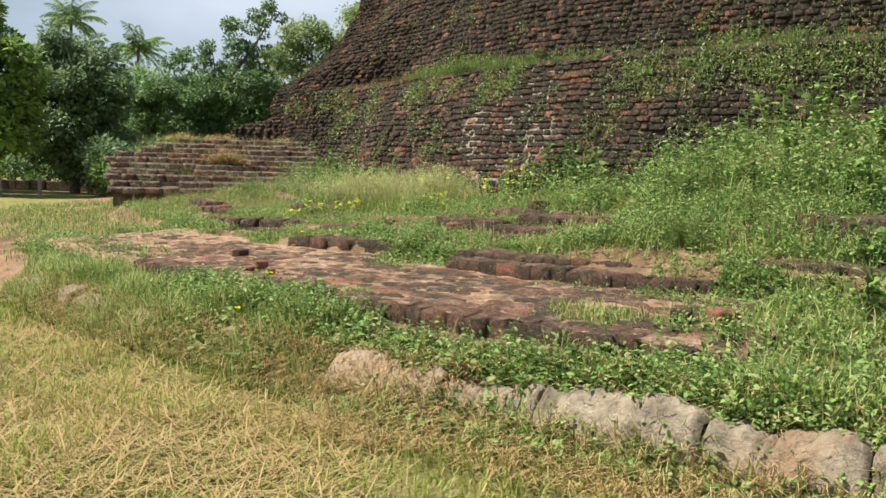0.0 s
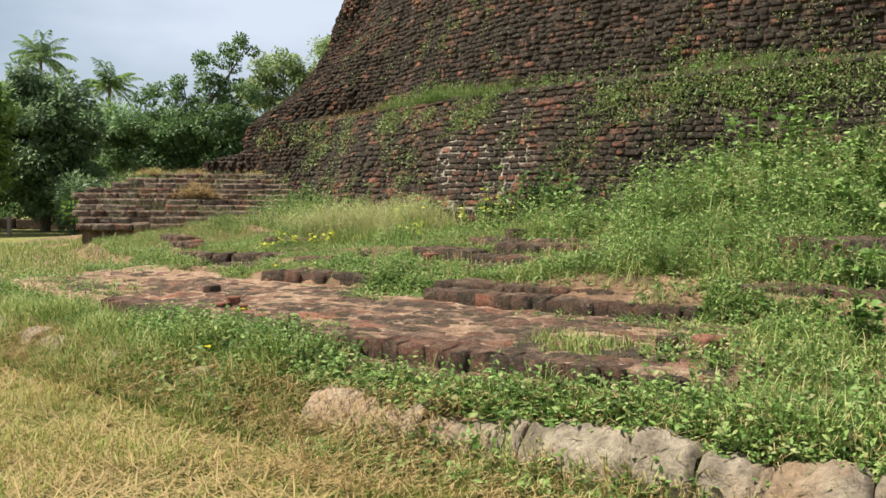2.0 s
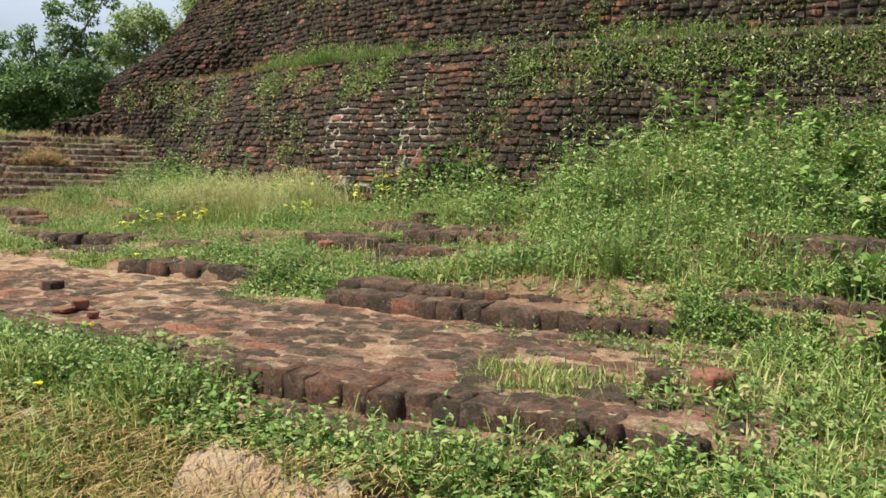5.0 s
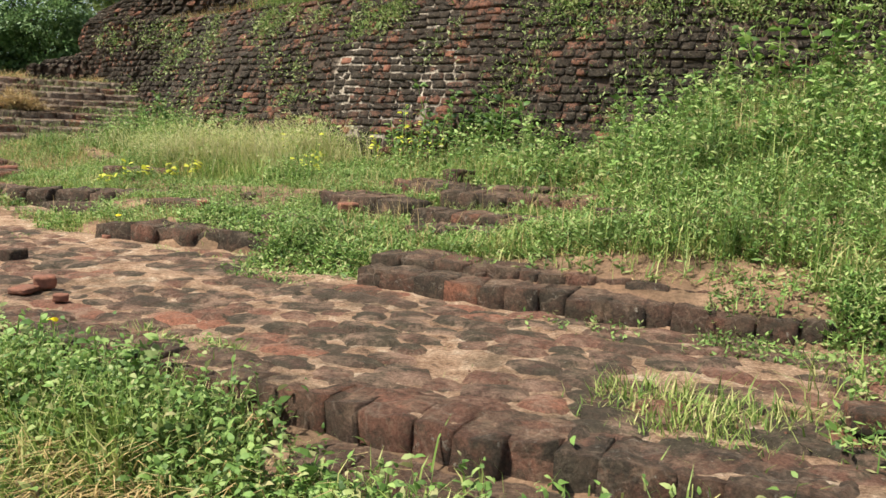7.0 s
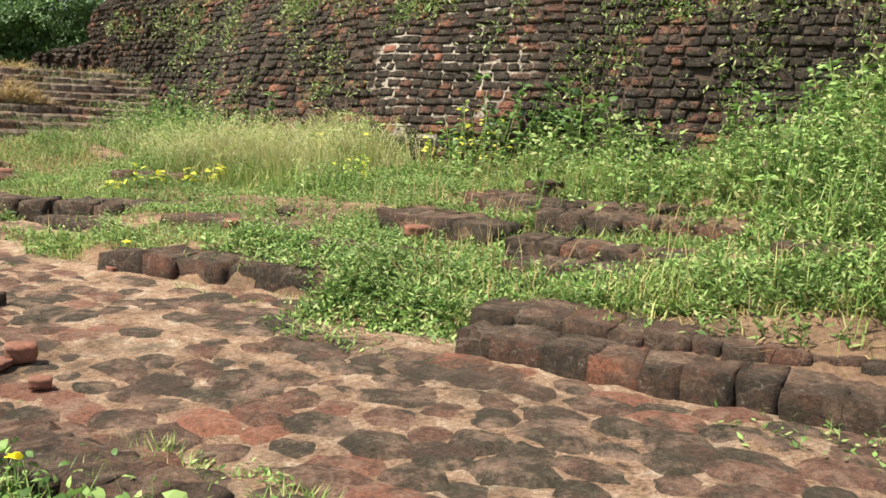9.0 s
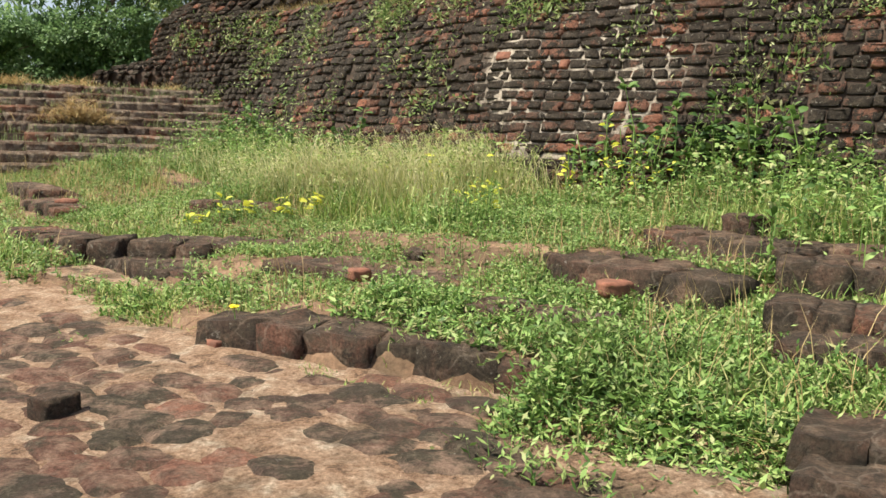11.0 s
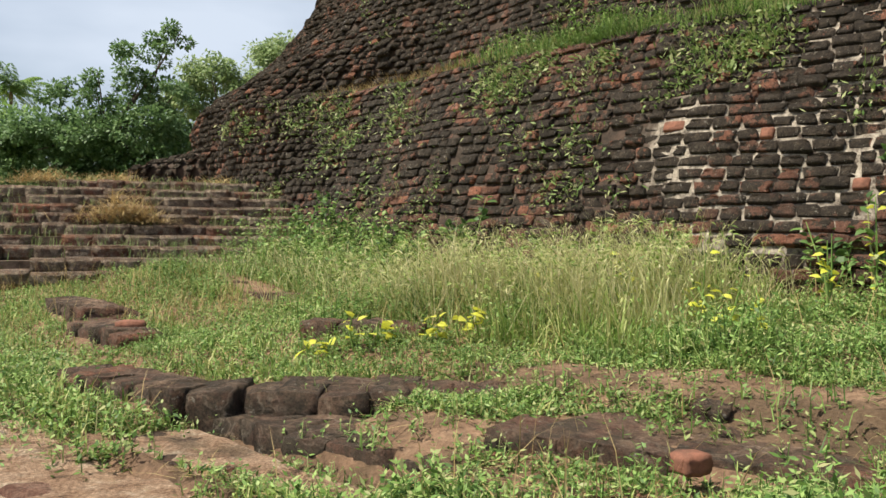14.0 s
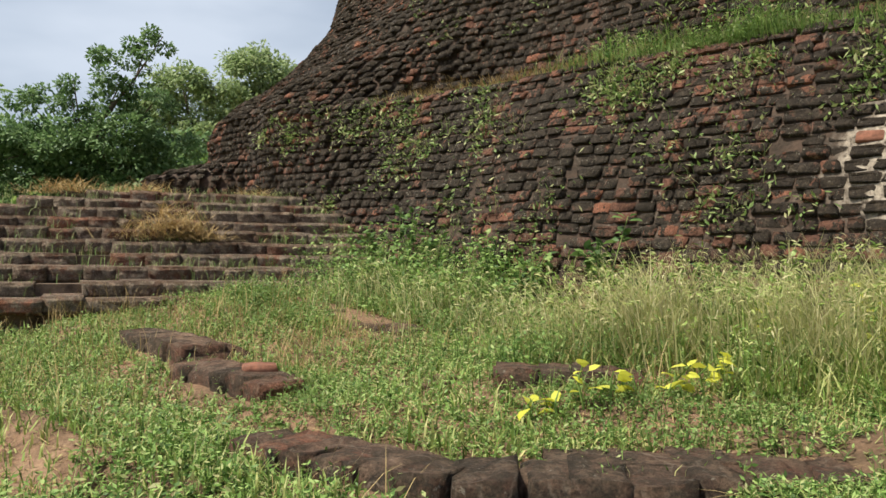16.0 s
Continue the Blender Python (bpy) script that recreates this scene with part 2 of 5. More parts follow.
def vnoise(x, y, scale, seed=0):
    """Value noise in the plane, -1 to 1."""
    x, y = np.asarray(x, float) * scale, np.asarray(y, float) * scale
    xi, yi = np.floor(x), np.floor(y)
    fx, fy = x - xi, y - yi
    fx, fy = fx * fx * (3 - 2 * fx), fy * fy * (3 - 2 * fy)

    def rnd(a, b):
        v = np.sin(a * 127.1 + b * 311.7 + seed * 74.7) * 43758.5453
        return v - np.floor(v)
    low = rnd(xi, yi) * (1 - fx) + rnd(xi + 1, yi) * fx
    high = rnd(xi, yi + 1) * (1 - fx) + rnd(xi + 1, yi + 1) * fx
    return 2 * (low * (1 - fy) + high * fy) - 1


def ring(x, y):
    dx, dy = np.asarray(x, float) - CX, np.asarray(y, float) - CY
    th = np.degrees(np.arctan2(dy, dx))
    return np.hypot(dx, dy), np.where(th > 90, th - 360, th)


def at_ring(r, th):
    a = np.radians(th)
    return CX + r * np.cos(a), CY + r * np.sin(a)


GROUND_R = [0, 22.9, 23.4, 24.0, 24.9, 25.15, 25.25, 25.75, 26.0, 26.1, 26.5, 26.75, 26.9, 27.3, 27.6, 27.72, 27.85, 29.65, 29.85, 30.2, 30.45, 30.75, 31.2]
GROUND_LEFT = [1.2, 1.2, 1.12, 1.02, 0.94, 0.92, 0.91, 0.88, 0.80, 0.79, 0.79, 0.77, 0.69, 0.70, 0.68, 0.58, 0.52, 0.44, 0.37, 0.34, 0.20, 0.03, 0.0]
GROUND_MID = [1.4, 1.4, 1.3, 1.18, 1.09, 1.07, 0.98, 0.97, 0.95, 0.85, 0.83, 0.81, 0.80, 0.75, 0.72, 0.62, 0.56, 0.44, 0.36, 0.35, 0.22, 0.03, 0.0]
GROUND_RIGHT = [2.2, 2.15, 2.03, 1.82, 1.54, 1.47, 1.43, 1.30, 1.23, 1.20, 1.11, 1.06, 1.02, 0.92, 0.83, 0.76, 0.68, 0.46, 0.38, 0.36, 0.24, 0.03, 0.0]


def height(x, y):
    r, th = ring(x, y)
    left, mid, right = (np.interp(r, GROUND_R, g) for g in (GROUND_LEFT, GROUND_MID, GROUND_RIGHT))
    z = mid + (left - mid) * smooth(-132, -139, th) + (right - mid) * smooth(-129.5, -125, th)
    rough = 0.035 * vnoise(x, y, 1.1, 3) + 0.018 * vnoise(x, y, 3.7, 5)
    on_pad = smooth(27.82, 27.94, r) * smooth(29.8, 29.6, r)
    flat = on_pad * smooth(-122.0, -122.8, th) * smooth(-142, -140, th)
    z = z * (1 - flat) + np.minimum(z, 0.52) * flat
    z = z + 0.20 * np.exp(-((np.asarray(x) + 5.0) ** 2 / 5.0 + (np.asarray(y) - 17.3) ** 2 / 1.6)) * smooth(30, 28, r)
    # the ground drops in front of the larger steps
    for _label, edge, t0, t1, top, tall, deep, _gaps in STEPS:
        if deep > 0.4:
            front = row_radius(edge, t0, t1, th)
            drop = smooth(0.0, 0.07, r - front) * smooth(0.62, 0.38, r - front) * smooth(t0 - 0.3, t0 + 0.1, th) * smooth(t1 + 0.3, t1 - 0.1, th)
            z = z * (1 - drop) + np.minimum(z, top - tall * 0.85) * drop
    far = smooth(36, 60, r)
    return z + rough * (1 - 0.75 * on_pad) * (1 - 0.6 * far)


# wall of the dome: radius by height, for the near side and for the side that turns away
def wall_radius(z, th):
    near = np.interp(z, [0.6, 1.5, 2.5, 3.42, 3.58, 5, 7, 8, 10, 14, 18, 22, 24.5], [23.45, 23.2, 22.8, 22.25, 21.4, 20.95, 20.4, 20.0, 19.2, 17.2, 13.8, 7.5, 1.0])
    away = np.interp(z, [0.6, 3.3, 3.6, 3.9, 4.2, 4.5, 4.9, 5.4, 5.9, 6.9, 8, 10, 14, 18, 22, 24.5], [23.46, 23.36, 23.31, 23.03, 22.62, 22.1, 21.79, 21.23, 20.82, 20.27, 20.0, 19.2, 17.2, 13.8, 7.5, 1.0])
    away = away + np.interp(z, [3.3, 3.6, 3.9, 4.2, 4.5, 4.9, 5.4, 5.9, 6.9, 9], [0.29, 0.27, 0.27, 0.2, 0.35, 0.26, 0.37, 0.47, 0.77, 0.3]) * smooth(-163.5, -168, th)
    skirt = np.interp(z, [0.6, 2.6, 2.95], [1.35, 1.15, 0.0]) * smooth(-163, -167, th)
    w = smooth(-152, -162, th)
    r = near * (1 - w) + away * w + skirt
    return r + 0.05 * vnoise(np.asarray(th) * 0.4, z, 0.9, 8) + 0.03 * vnoise(np.asarray(th) * 0.4, z, 2.7, 9)


def lime_patch(th, z):
    """Where the lime pointing of the wall is still whole."""
    th, z = np.asarray(th, float), np.asarray(z, float)
    d = np.hypot((th + 137.2) / 3.3, (z - 2.22) / 0.52) + 0.35 * vnoise(th * 0.4, z, 2.2, 44)
    return smooth(1.05, 0.8, d)


# runs of edge bricks: label, radius (or radius at both ends), from, to, top, height, depth, share of gaps
STEPS = [
    ("front edge of the paving, dark eroded bricks", 29.74, -134.6, -122.4, 0.56, 0.2, 0.26, 0.05),
    ("broken footing bricks in front of the paving", 30.02, -127.0, -122.8, 0.41, 0.1, 0.26, 0.35),
    ("dark double brick step on the paving", (27.93, 27.86), -128.9, -123.4, 0.738, 0.2, 0.30, 0.0),
    ("upper course of the double brick step", (27.70, 27.62), -129.0, -123.6, 0.80, 0.12, 0.36, 0.05),
    ("dark brick step, bricks notched and worn", (27.80, 27.32), -134.5, -131.0, 0.765, 0.22, 0.82, 0.0),
    ("mossy brick row half buried in weeds", (27.02, 27.0), -132.5, -130.8, 0.85, 0.12, 0.3, 0.15),
    ("broken brick row half buried in weeds", 26.92, -129.5, -127.9, 0.91, 0.16, 0.3, 0.15),
    ("long mossy brick row between weeds", (26.68, 26.58), -129.8, -126.8, 0.99, 0.17, 0.34, 0.05),
    ("broken brick row half buried in weeds", 26.7, -126.6, -123.0, 1.12, 0.18, 0.3, 0.4),
    ("dark upper brick step, edge eroded", (26.2, 26.42), -132.6, -130.8, 1.01, 0.22, 0.55, 0.0),
    ("dark upper brick step, half overgrown", (26.08, 25.82), -130.1, -127.2, 1.095, 0.2, 0.42, 0.05),
    ("topmost brick row below the mound", (25.42, 25.75), -132.1, -130.2, 1.12, 0.2, 0.45, 0.05),
    ("topmost brick row, half buried", (25.6, 25.1), -130.1, -128.0, 1.13, 0.18, 0.34, 0.15),
    ("low ruined brick corner with reddish tops", (27.1, 26.4), -139.75, -138.15, 0.82, 0.2, 0.5, 0.02),
    ("low ruined brick row with reddish tops", (26.3, 26.1), -138.1, -137.3, 0.82, 0.16, 0.34, 0.05),
    ("lower ledge beside the ruined corner", (27.05, 26.97), -139.4, -136.3, 0.71, 0.16, 0.42, 0.05),
    ("mossy bricks at the edge of the sand", (27.62, 27.5), -139.5, -138.3, 0.65, 0.12, 0.3, 0.1),
    ("low brick row running on from the ruined corner", (27.35, 27.2), -142.0, -139.9, 0.80, 0.16, 0.34, 0.2),
    ("low brick row behind the seedlings", (25.85, 25.38), -141.7, -140.4, 0.985, 0.12, 0.3, 0.0),
    ("low brick row buried in the turf", 25.0, -149.6, -145.6, 1.0, 0.1, 0.3, 0.3),
    ("low broken brick row with mossy top", 26.55, -148.6, -146.0, 0.95, 0.18, 0.34, 0.1),
    ("brick row crossing the turf", 26.7, -145.8, -143.6, 0.88, 0.12, 0.3, 0.3),
    ("mossy bricks showing through the slope", 27.6, -122.9, -119.6, 0.92, 0.18, 0.3, 0.35),
    ("mossy bricks showing through the slope", 26.7, -122.8, -118.6, 1.28, 0.2, 0.3, 0.4),
    ("flat worn bricks flush with the sandy soil", (26.75, 26.5), -136.3, -133.4, 0.835, 0.08, 0.55, 0.25),
    ("flat worn bricks flush with the sandy soil", (26.1, 25.9), -135.2, -132.9, 0.92, 0.08, 0.36, 0.3),
    ("flat brick row in bare soil", 25.9, -137.6, -134.6, 0.82, 0.08, 0.4, 0.2),
]


def row_radius(r, t0, t1, th):
    """Radius of a run of bricks at an angle."""
    if isinstance(r, tuple):
        return r[0] + (r[1] - r[0]) * np.clip((np.asarray(th) - t0) / (t1 - t0), 0, 1)
    return r + 0.0 * np.asarray(th)


# ---- mesh helpers ----


def mesh_from(name, verts, faces, mat, smooth_shade=False):
    """A mesh from arrays; all the faces have the same number of corners."""
    verts, faces = np.asarray(verts, np.float32).reshape(-1, 3), np.asarray(faces, np.int32)
    n = faces.shape[1]
    me = bpy.data.meshes.new(name)
    me.vertices.add(len(verts))
    me.vertices.foreach_set("co", verts.ravel())
    me.loops.add(faces.size)
    me.loops.foreach_set("vertex_index", faces.ravel())
    me.polygons.add(len(faces))
    me.polygons.foreach_set("loop_start", np.arange(0, faces.size, n, dtype=np.int32))
    me.polygons.foreach_set("use_smooth", np.full(len(faces), smooth_shade))
    me.materials.append(mat)
    me.update(calc_edges=True)
    return me


def grid_faces(nu, nv, close_u=False):
    iu = np.arange(nu if close_u else nu - 1)
    iv = np.arange(nv - 1)
    a, b = np.meshgrid(iu, iv, indexing="ij")
    a2 = (a + 1) % nu
    return np.stack([a * nv + b, a2 * nv + b, a2 * nv + b + 1, a * nv + b + 1], -1).reshape(-1, 4)


def part(name, me, parent, label=""):
    ob = new(name, me)
    ob.parent = parent
    return tagged(ob, label)


def thing(name, label, category, group="", me=None, kind=""):
    return tagged(new(name, me), label, category, group, kind)


rng = np.random.default_rng(7)


def blades(p, length, width, az, lean, bend=0.5):
    """Grass blades: a bent strip of three triangles each."""
    n = len(p)
    length, width, az, lean = (np.broadcast_to(np.asarray(v, float), n) for v in (length, width, az, lean))
    out = np.stack([np.cos(az), np.sin(az), np.zeros(n)], -1)
    side = np.stack([-np.sin(az), np.cos(az), np.zeros(n)], -1) * (width / 2)[:, None]
    up = np.array([0, 0, 1.0])
    l1 = lean
    l2 = np.minimum(lean + bend, 1.75)
    mid = p + (length * 0.55)[:, None] * (np.sin(l1)[:, None] * out + np.cos(l1)[:, None] * up)
    tip = mid + (length * 0.45)[:, None] * (np.sin(l2)[:, None] * out + np.cos(l2)[:, None] * up)
    v = np.stack([p - side, p + side, mid - side * 0.8, mid + side * 0.8, tip], 1)
    f = np.array([[0, 1, 3], [0, 3, 2], [2, 3, 4]])
    return v.reshape(-1, 3), (np.arange(n)[:, None, None] * 5 + f).reshape(-1, 3)


def leaves(p, direction, length, width, fold=0.25, simple=False):
    """Leaves: pointed ovals of four triangles, a little folded, from the stalk p along direction."""
    n = len(p)
    length, width = (np.broadcast_to(np.asarray(v, float), n)[:, None] for v in (length, width))
    d = direction / np.linalg.norm(direction, axis=1, keepdims=True)
    side = np.cross(d, np.array([0.03, 0.02, 1.0]))
    side /= np.maximum(np.linalg.norm(side, axis=1, keepdims=True), 1e-6)
    nor = np.cross(side, d)
    turn = rng.normal(0, 0.5, n)[:, None]
    side, nor = side * np.cos(turn) + nor * np.sin(turn), nor * np.cos(turn) - side * np.sin(turn)
    droop = nor * length
    if simple:
        half = p + d * length * 0.45
        v = np.stack([p, half + side * width * 0.5, p + d * length, half - side * width * 0.5], 1)
        f = np.array([[0, 1, 2], [0, 2, 3]])
        return v.reshape(-1, 3), (np.arange(n)[:, None, None] * 4 + f).reshape(-1, 3)
    a = p
    l1 = p + d * length * 0.33 - side * width * 0.5 + droop * fold * 0.3
    r1 = p + d * length * 0.33 + side * width * 0.5 + droop * fold * 0.3
    l2 = p + d * length * 0.7 - side * width * 0.36 + droop * fold * 0.1
    r2 = p + d * length * 0.7 + side * width * 0.36 + droop * fold * 0.1
    tip = p + d * length - droop * fold * 0.6
    v = np.stack([a, l1, r1, l2, r2, tip], 1)
    f = np.array([[0, 2, 1], [1, 2, 4], [1, 4, 3], [3, 4, 5]])
    return v.reshape(-1, 3), (np.arange(n)[:, None, None] * 6 + f).reshape(-1, 3)


def joined(*sets):
    vs, fs, k = [], [], 0
    for v, f in sets:
        vs.append(v)
        fs.append(f + k)
        k += len(v)
    return np.concatenate(vs), np.concatenate(fs)


def sprigs(base, tall, k, leaf, spread=0.35, wide=0.55, lift=0.35, simple=False):
    """Leafy stems: a thin stem each, with k leaves up it."""
    n = len(base)
    tall = np.broadcast_to(np.asarray(tall, float), n)
    az, lean = rng.uniform(0, 6.283, n), np.abs(rng.normal(0, spread, n))
    axis = np.stack([np.cos(az) * np.sin(lean), np.sin(az) * np.sin(lean), np.cos(lean)], -1)
    stems = blades(base, tall, 0.006, az, lean, 0.15)
    s = (np.arange(k) + 0.6 + rng.uniform(-0.3, 0.3, (n, k))) / k
    p = base[:, None, :] + axis[:, None, :] * (s * tall[:, None])[..., None]
    la = np.arange(k) * 2.4 + rng.uniform(0, 6.283, (n, 1)) + rng.normal(0, 0.3, (n, k))
    el = rng.normal(lift, 0.35, (n, k))
    d = np.stack([np.cos(la) * np.cos(el), np.sin(la) * np.cos(el), np.sin(el)], -1)
    ln = leaf * rng.uniform(0.55, 1.25, (n, k)) * (1.1 - 0.45 * s)
    return joined(stems, leaves(p.reshape(-1, 3), d.reshape(-1, 3), ln.ravel(), (ln * wide).ravel(), simple=simple))


def lush(p, scale, seed):
    """How well plants grow at points, 0 to 1, in soft patches."""
    return smooth(-0.6, 0.7, vnoise(p[:, 0], p[:, 1], scale, seed))


def scatter(n, r0, r1, t0, t1, lift=0.0):
    """n points on the ground, spread over a stretch of rings, seldom on the bricks of a step."""
    r, th = np.zeros(n), np.zeros(n)
    todo = np.ones(n, bool)
    for _ in range(4):
        k = int(todo.sum())
        r[todo], th[todo] = np.sqrt(rng.uniform(r0 * r0, r1 * r1, k)), rng.uniform(t0, t1, k)
        todo = np.zeros(n, bool)
        for _label, sr, s0, s1, _top, _tall, deep, _gaps in STEPS:
            edge = row_radius(sr, s0, s1, th)
            todo |= (r > edge - min(deep, 0.5)) & (r < edge + 0.08) & (th > s0) & (th < s1)
        todo &= rng.uniform(0, 1, n) < 0.65
    x, y = at_ring(r, th)
    return np.stack([x, y, height(x, y) + lift], -1)


def thin(p, scale, seed, low, high):
    """Keeps points where a noise is high, so that cover comes in patches."""
    keep = smooth(low, high, vnoise(p[:, 0], p[:, 1], scale, seed)) > rng.uniform(0, 1, len(p))
    return p[keep]


def tube(points, radii, sides=8):
    points, radii = np.asarray(points, float), np.asarray(radii, float)
    d = np.gradient(points, axis=0)
    d /= np.linalg.norm(d, axis=1, keepdims=True)
    ref = np.array([0.31, 0.95, 0.05])
    s = np.cross(d, ref)
    s /= np.linalg.norm(s, axis=1, keepdims=True)
    q = np.cross(d, s)
    a = np.linspace(0, 2 * np.pi, sides, endpoint=False)
    v = points[:, None] + radii[:, None, None] * (np.cos(a)[None, :, None] * s[:, None] + np.sin(a)[None, :, None] * q[:, None])
    f = grid_faces(sides, len(points), True)
    v = v.transpose(1, 0, 2).reshape(-1, 3)
    return v, f


# ---- ground, one sheet to the horizon ----
def soil_material():
    m, nt, bsdf, geo = material("soil_and_turf", 0.95)
    pos = geo.outputs["Position"]
    soil = ramp(nt, noise_fac(nt, pos, 2.2, 6, 0.65), [(0.3, (0.17, 0.102, 0.060)), (0.5, (0.37, 0.220, 0.132)), (0.70, (0.52, 0.335, 0.21))])
    turf = ramp(nt, noise_fac(nt, pos, 1.3, 6, 0.7), [(0.3, (0.13, 0.16, 0.035)), (0.5, (0.28, 0.26, 0.08)), (0.7, (0.44, 0.34, 0.15))])
    sub = nt.nodes.new("ShaderNodeVectorMath")
    sub.operation = "DISTANCE"
    sub.inputs[1].default_value = (CX, CY, 0)
    nt.links.new(pos, sub.inputs[0])
    off = nt.nodes.new("ShaderNodeMath")
    off.operation = "MULTIPLY_ADD"
    nt.links.new(sub.outputs["Value"], off.inputs[0])
    off.inputs[1].default_value, off.inputs[2].default_value = 1.0, -30.4
    lawn = ramp(nt, off.outputs[0], [(0.0, 0.0), (0.5, 1.0)])
    grass = ramp(nt, noise_fac(nt, pos, 1.9, 5, 0.6), [(0.45, 0.0), (0.60, 0.75)])
    soil = blend(nt, grass, soil, (0.15, 0.10, 0.058))
    colour = blend(nt, lawn, soil, turf)
    fine = ramp(nt, noise_fac(nt, pos, 45, 5, 0.7), [(0.3, 0.6), (0.7, 1.2)])
    nt.links.new(blend(nt, 1.0, colour, fine, "MULTIPLY"), bsdf.inputs["Base Color"])
    bump(nt, bsdf, noise_fac(nt, pos, 20, 9, 0.75), 1.0, 0.05)
    return m


SOIL = soil_material()
gr = np.concatenate([[0.5, 12, 21, 22.4], np.arange(22.6, 33, 0.085), np.arange(33, 46, 0.5), np.geomspace(47, 3500, 26)])
gt = np.concatenate([np.arange(-166, -112, 0.18), np.arange(-112, 194, 3.0)])
tt, rr = np.meshgrid(gt, gr, indexing="ij")
gx, gy = at_ring(rr, tt)
ground = new("ground", mesh_from("ground", np.stack([gx, gy, height(gx, gy)], -1), grid_faces(len(gt), len(gr), True), SOIL, True))
tagged(ground, "grassy ground with bare reddish soil rising to the dome", "ground", kind="structure")

# ---- shared pieces ----


def pillow_template(rings):
    """A brick whose outer face is worn round: x along, y out, z up; one unit each way."""
    v = []
    for y, hx, hz, cut in rings:
        cx, cz_ = hx * (1 - cut), hz * (1 - 1.6 * cut)
        v += [(-cx, y, -hz), (cx, y, -hz), (hx, y, -cz_), (hx, y, cz_), (cx, y, hz), (-cx, y, hz), (-hx, y, cz_), (-hx, y, -cz_)]
    f = []
    last = 8 * (len(rings) - 1)
    for k in range(0, last, 8):
        f += [(k + i, k + (i + 1) % 8, k + 8 + (i + 1) % 8, k + 8 + i) for i in range(8)]
    f += [(last, last + 1, last + 2, last + 7), (last + 7, last + 2, last + 3, last + 6), (last + 6, last + 3, last + 4, last + 5)]
    return np.array(v), np.array(f)


PILLOW_V, PILLOW_F = pillow_template(((-0.1, 0.5, 0.5, 0.12), (0.38, 0.49, 0.475, 0.14), (0.5, 0.44, 0.395, 0.17)))
FAR_V, FAR_F = pillow_template(((-0.1, 0.5, 0.49, 0.12), (0.5, 0.46, 0.43, 0.14)))


def lump_mesh(name, seed, mat, worn=0.16, rough=1.0):
    """A worn brick or block, about one unit each way, with its base at z = 0."""
    g = np.random.default_rng(seed)
    bm = bmesh.new()
    bmesh.ops.create_cube(bm, size=1.0)
    bmesh.ops.subdivide_edges(bm, edges=bm.edges[:], cuts=3, use_grid_fill=True)
    shift = g.uniform(0, 50, 3)
    for v in bm.verts:
        c = v.co.copy()
        q = Vector([math.copysign(abs(2 * t) ** 1.0, t) / 2 for t in c])
        corner = max(0.0, (abs(2 * c.x) ** 4 + abs(2 * c.y) ** 4 + abs(2 * c.z) ** 4) ** 0.25 - 1.0)
        q *= 1 - worn * 1.5 * corner
        n = noise.noise_vector(c * 2.1 + Vector(shift))
        v.co = q + (n * 0.085 + noise.noise_vector(c * 5.3 + Vector(shift)) * 0.06) * rough
        v.co.z += 0.5
    for f in bm.faces:
        f.smooth = True
    me = bpy.data.meshes.new(name)
    bm.to_mesh(me)
    bm.free()
    me.materials.append(mat)
    return me


def slab_mesh(name, seed, mat):
    """A paving brick seen from above: an uneven rounded outline with a worn top, unit size, top at z = 0."""
    g = np.random.default_rng(seed)
    n = 9
    a = np.linspace(0, 2 * np.pi, n, endpoint=False) + g.uniform(-0.28, 0.28, n)
    e = g.uniform(1.8, 3.6)
    rad = 1 / (np.abs(np.cos(a)) ** e + np.abs(np.sin(a)) ** e) ** (1 / e) * 0.5 * g.uniform(0.88, 1.12, n)
    v, rings = [], ((1.12, -1.0), (1.0, -0.45), (0.72, -0.12))
    for s, z in rings:
        for k in range(n):
            v.append((rad[k] * s * math.cos(a[k]), rad[k] * s * math.sin(a[k]), z + g.uniform(-0.04, 0.04)))
    v.append((g.uniform(-0.1, 0.1), g.uniform(-0.1, 0.1), g.uniform(-0.06, 0.04)))
    f = []
    for k in range(2):
        for i in range(n):
            j = (i + 1) % n
            f += [(k * n + i, k * n + j, (k + 1) * n + j), (k * n + i, (k + 1) * n + j, (k + 1) * n + i)]
    f += [(2 * n + i, 2 * n + (i + 1) % n, 3 * n) for i in range(n)]
    return mesh_from(name, v, f, mat, True)


def ring_pose(r, th, z, turn=0.0, sx=1.0, sy=1.0, sz=1.0, rx=0.0, ry=0.0):
    """A pose on a ring: x runs along the ring, y outwards."""
    x, y = at_ring(r, th)
    m = pose(x, y, z, rx, ry, th - 90 + turn)
    return m @ Matrix.Diagonal((sx, sy, sz, 1))


def piece(name, me, parent, m):
    ob = new(name, me)
    ob.parent = parent
    ob.matrix_basis = m
    return ob


# ---- the dome ----


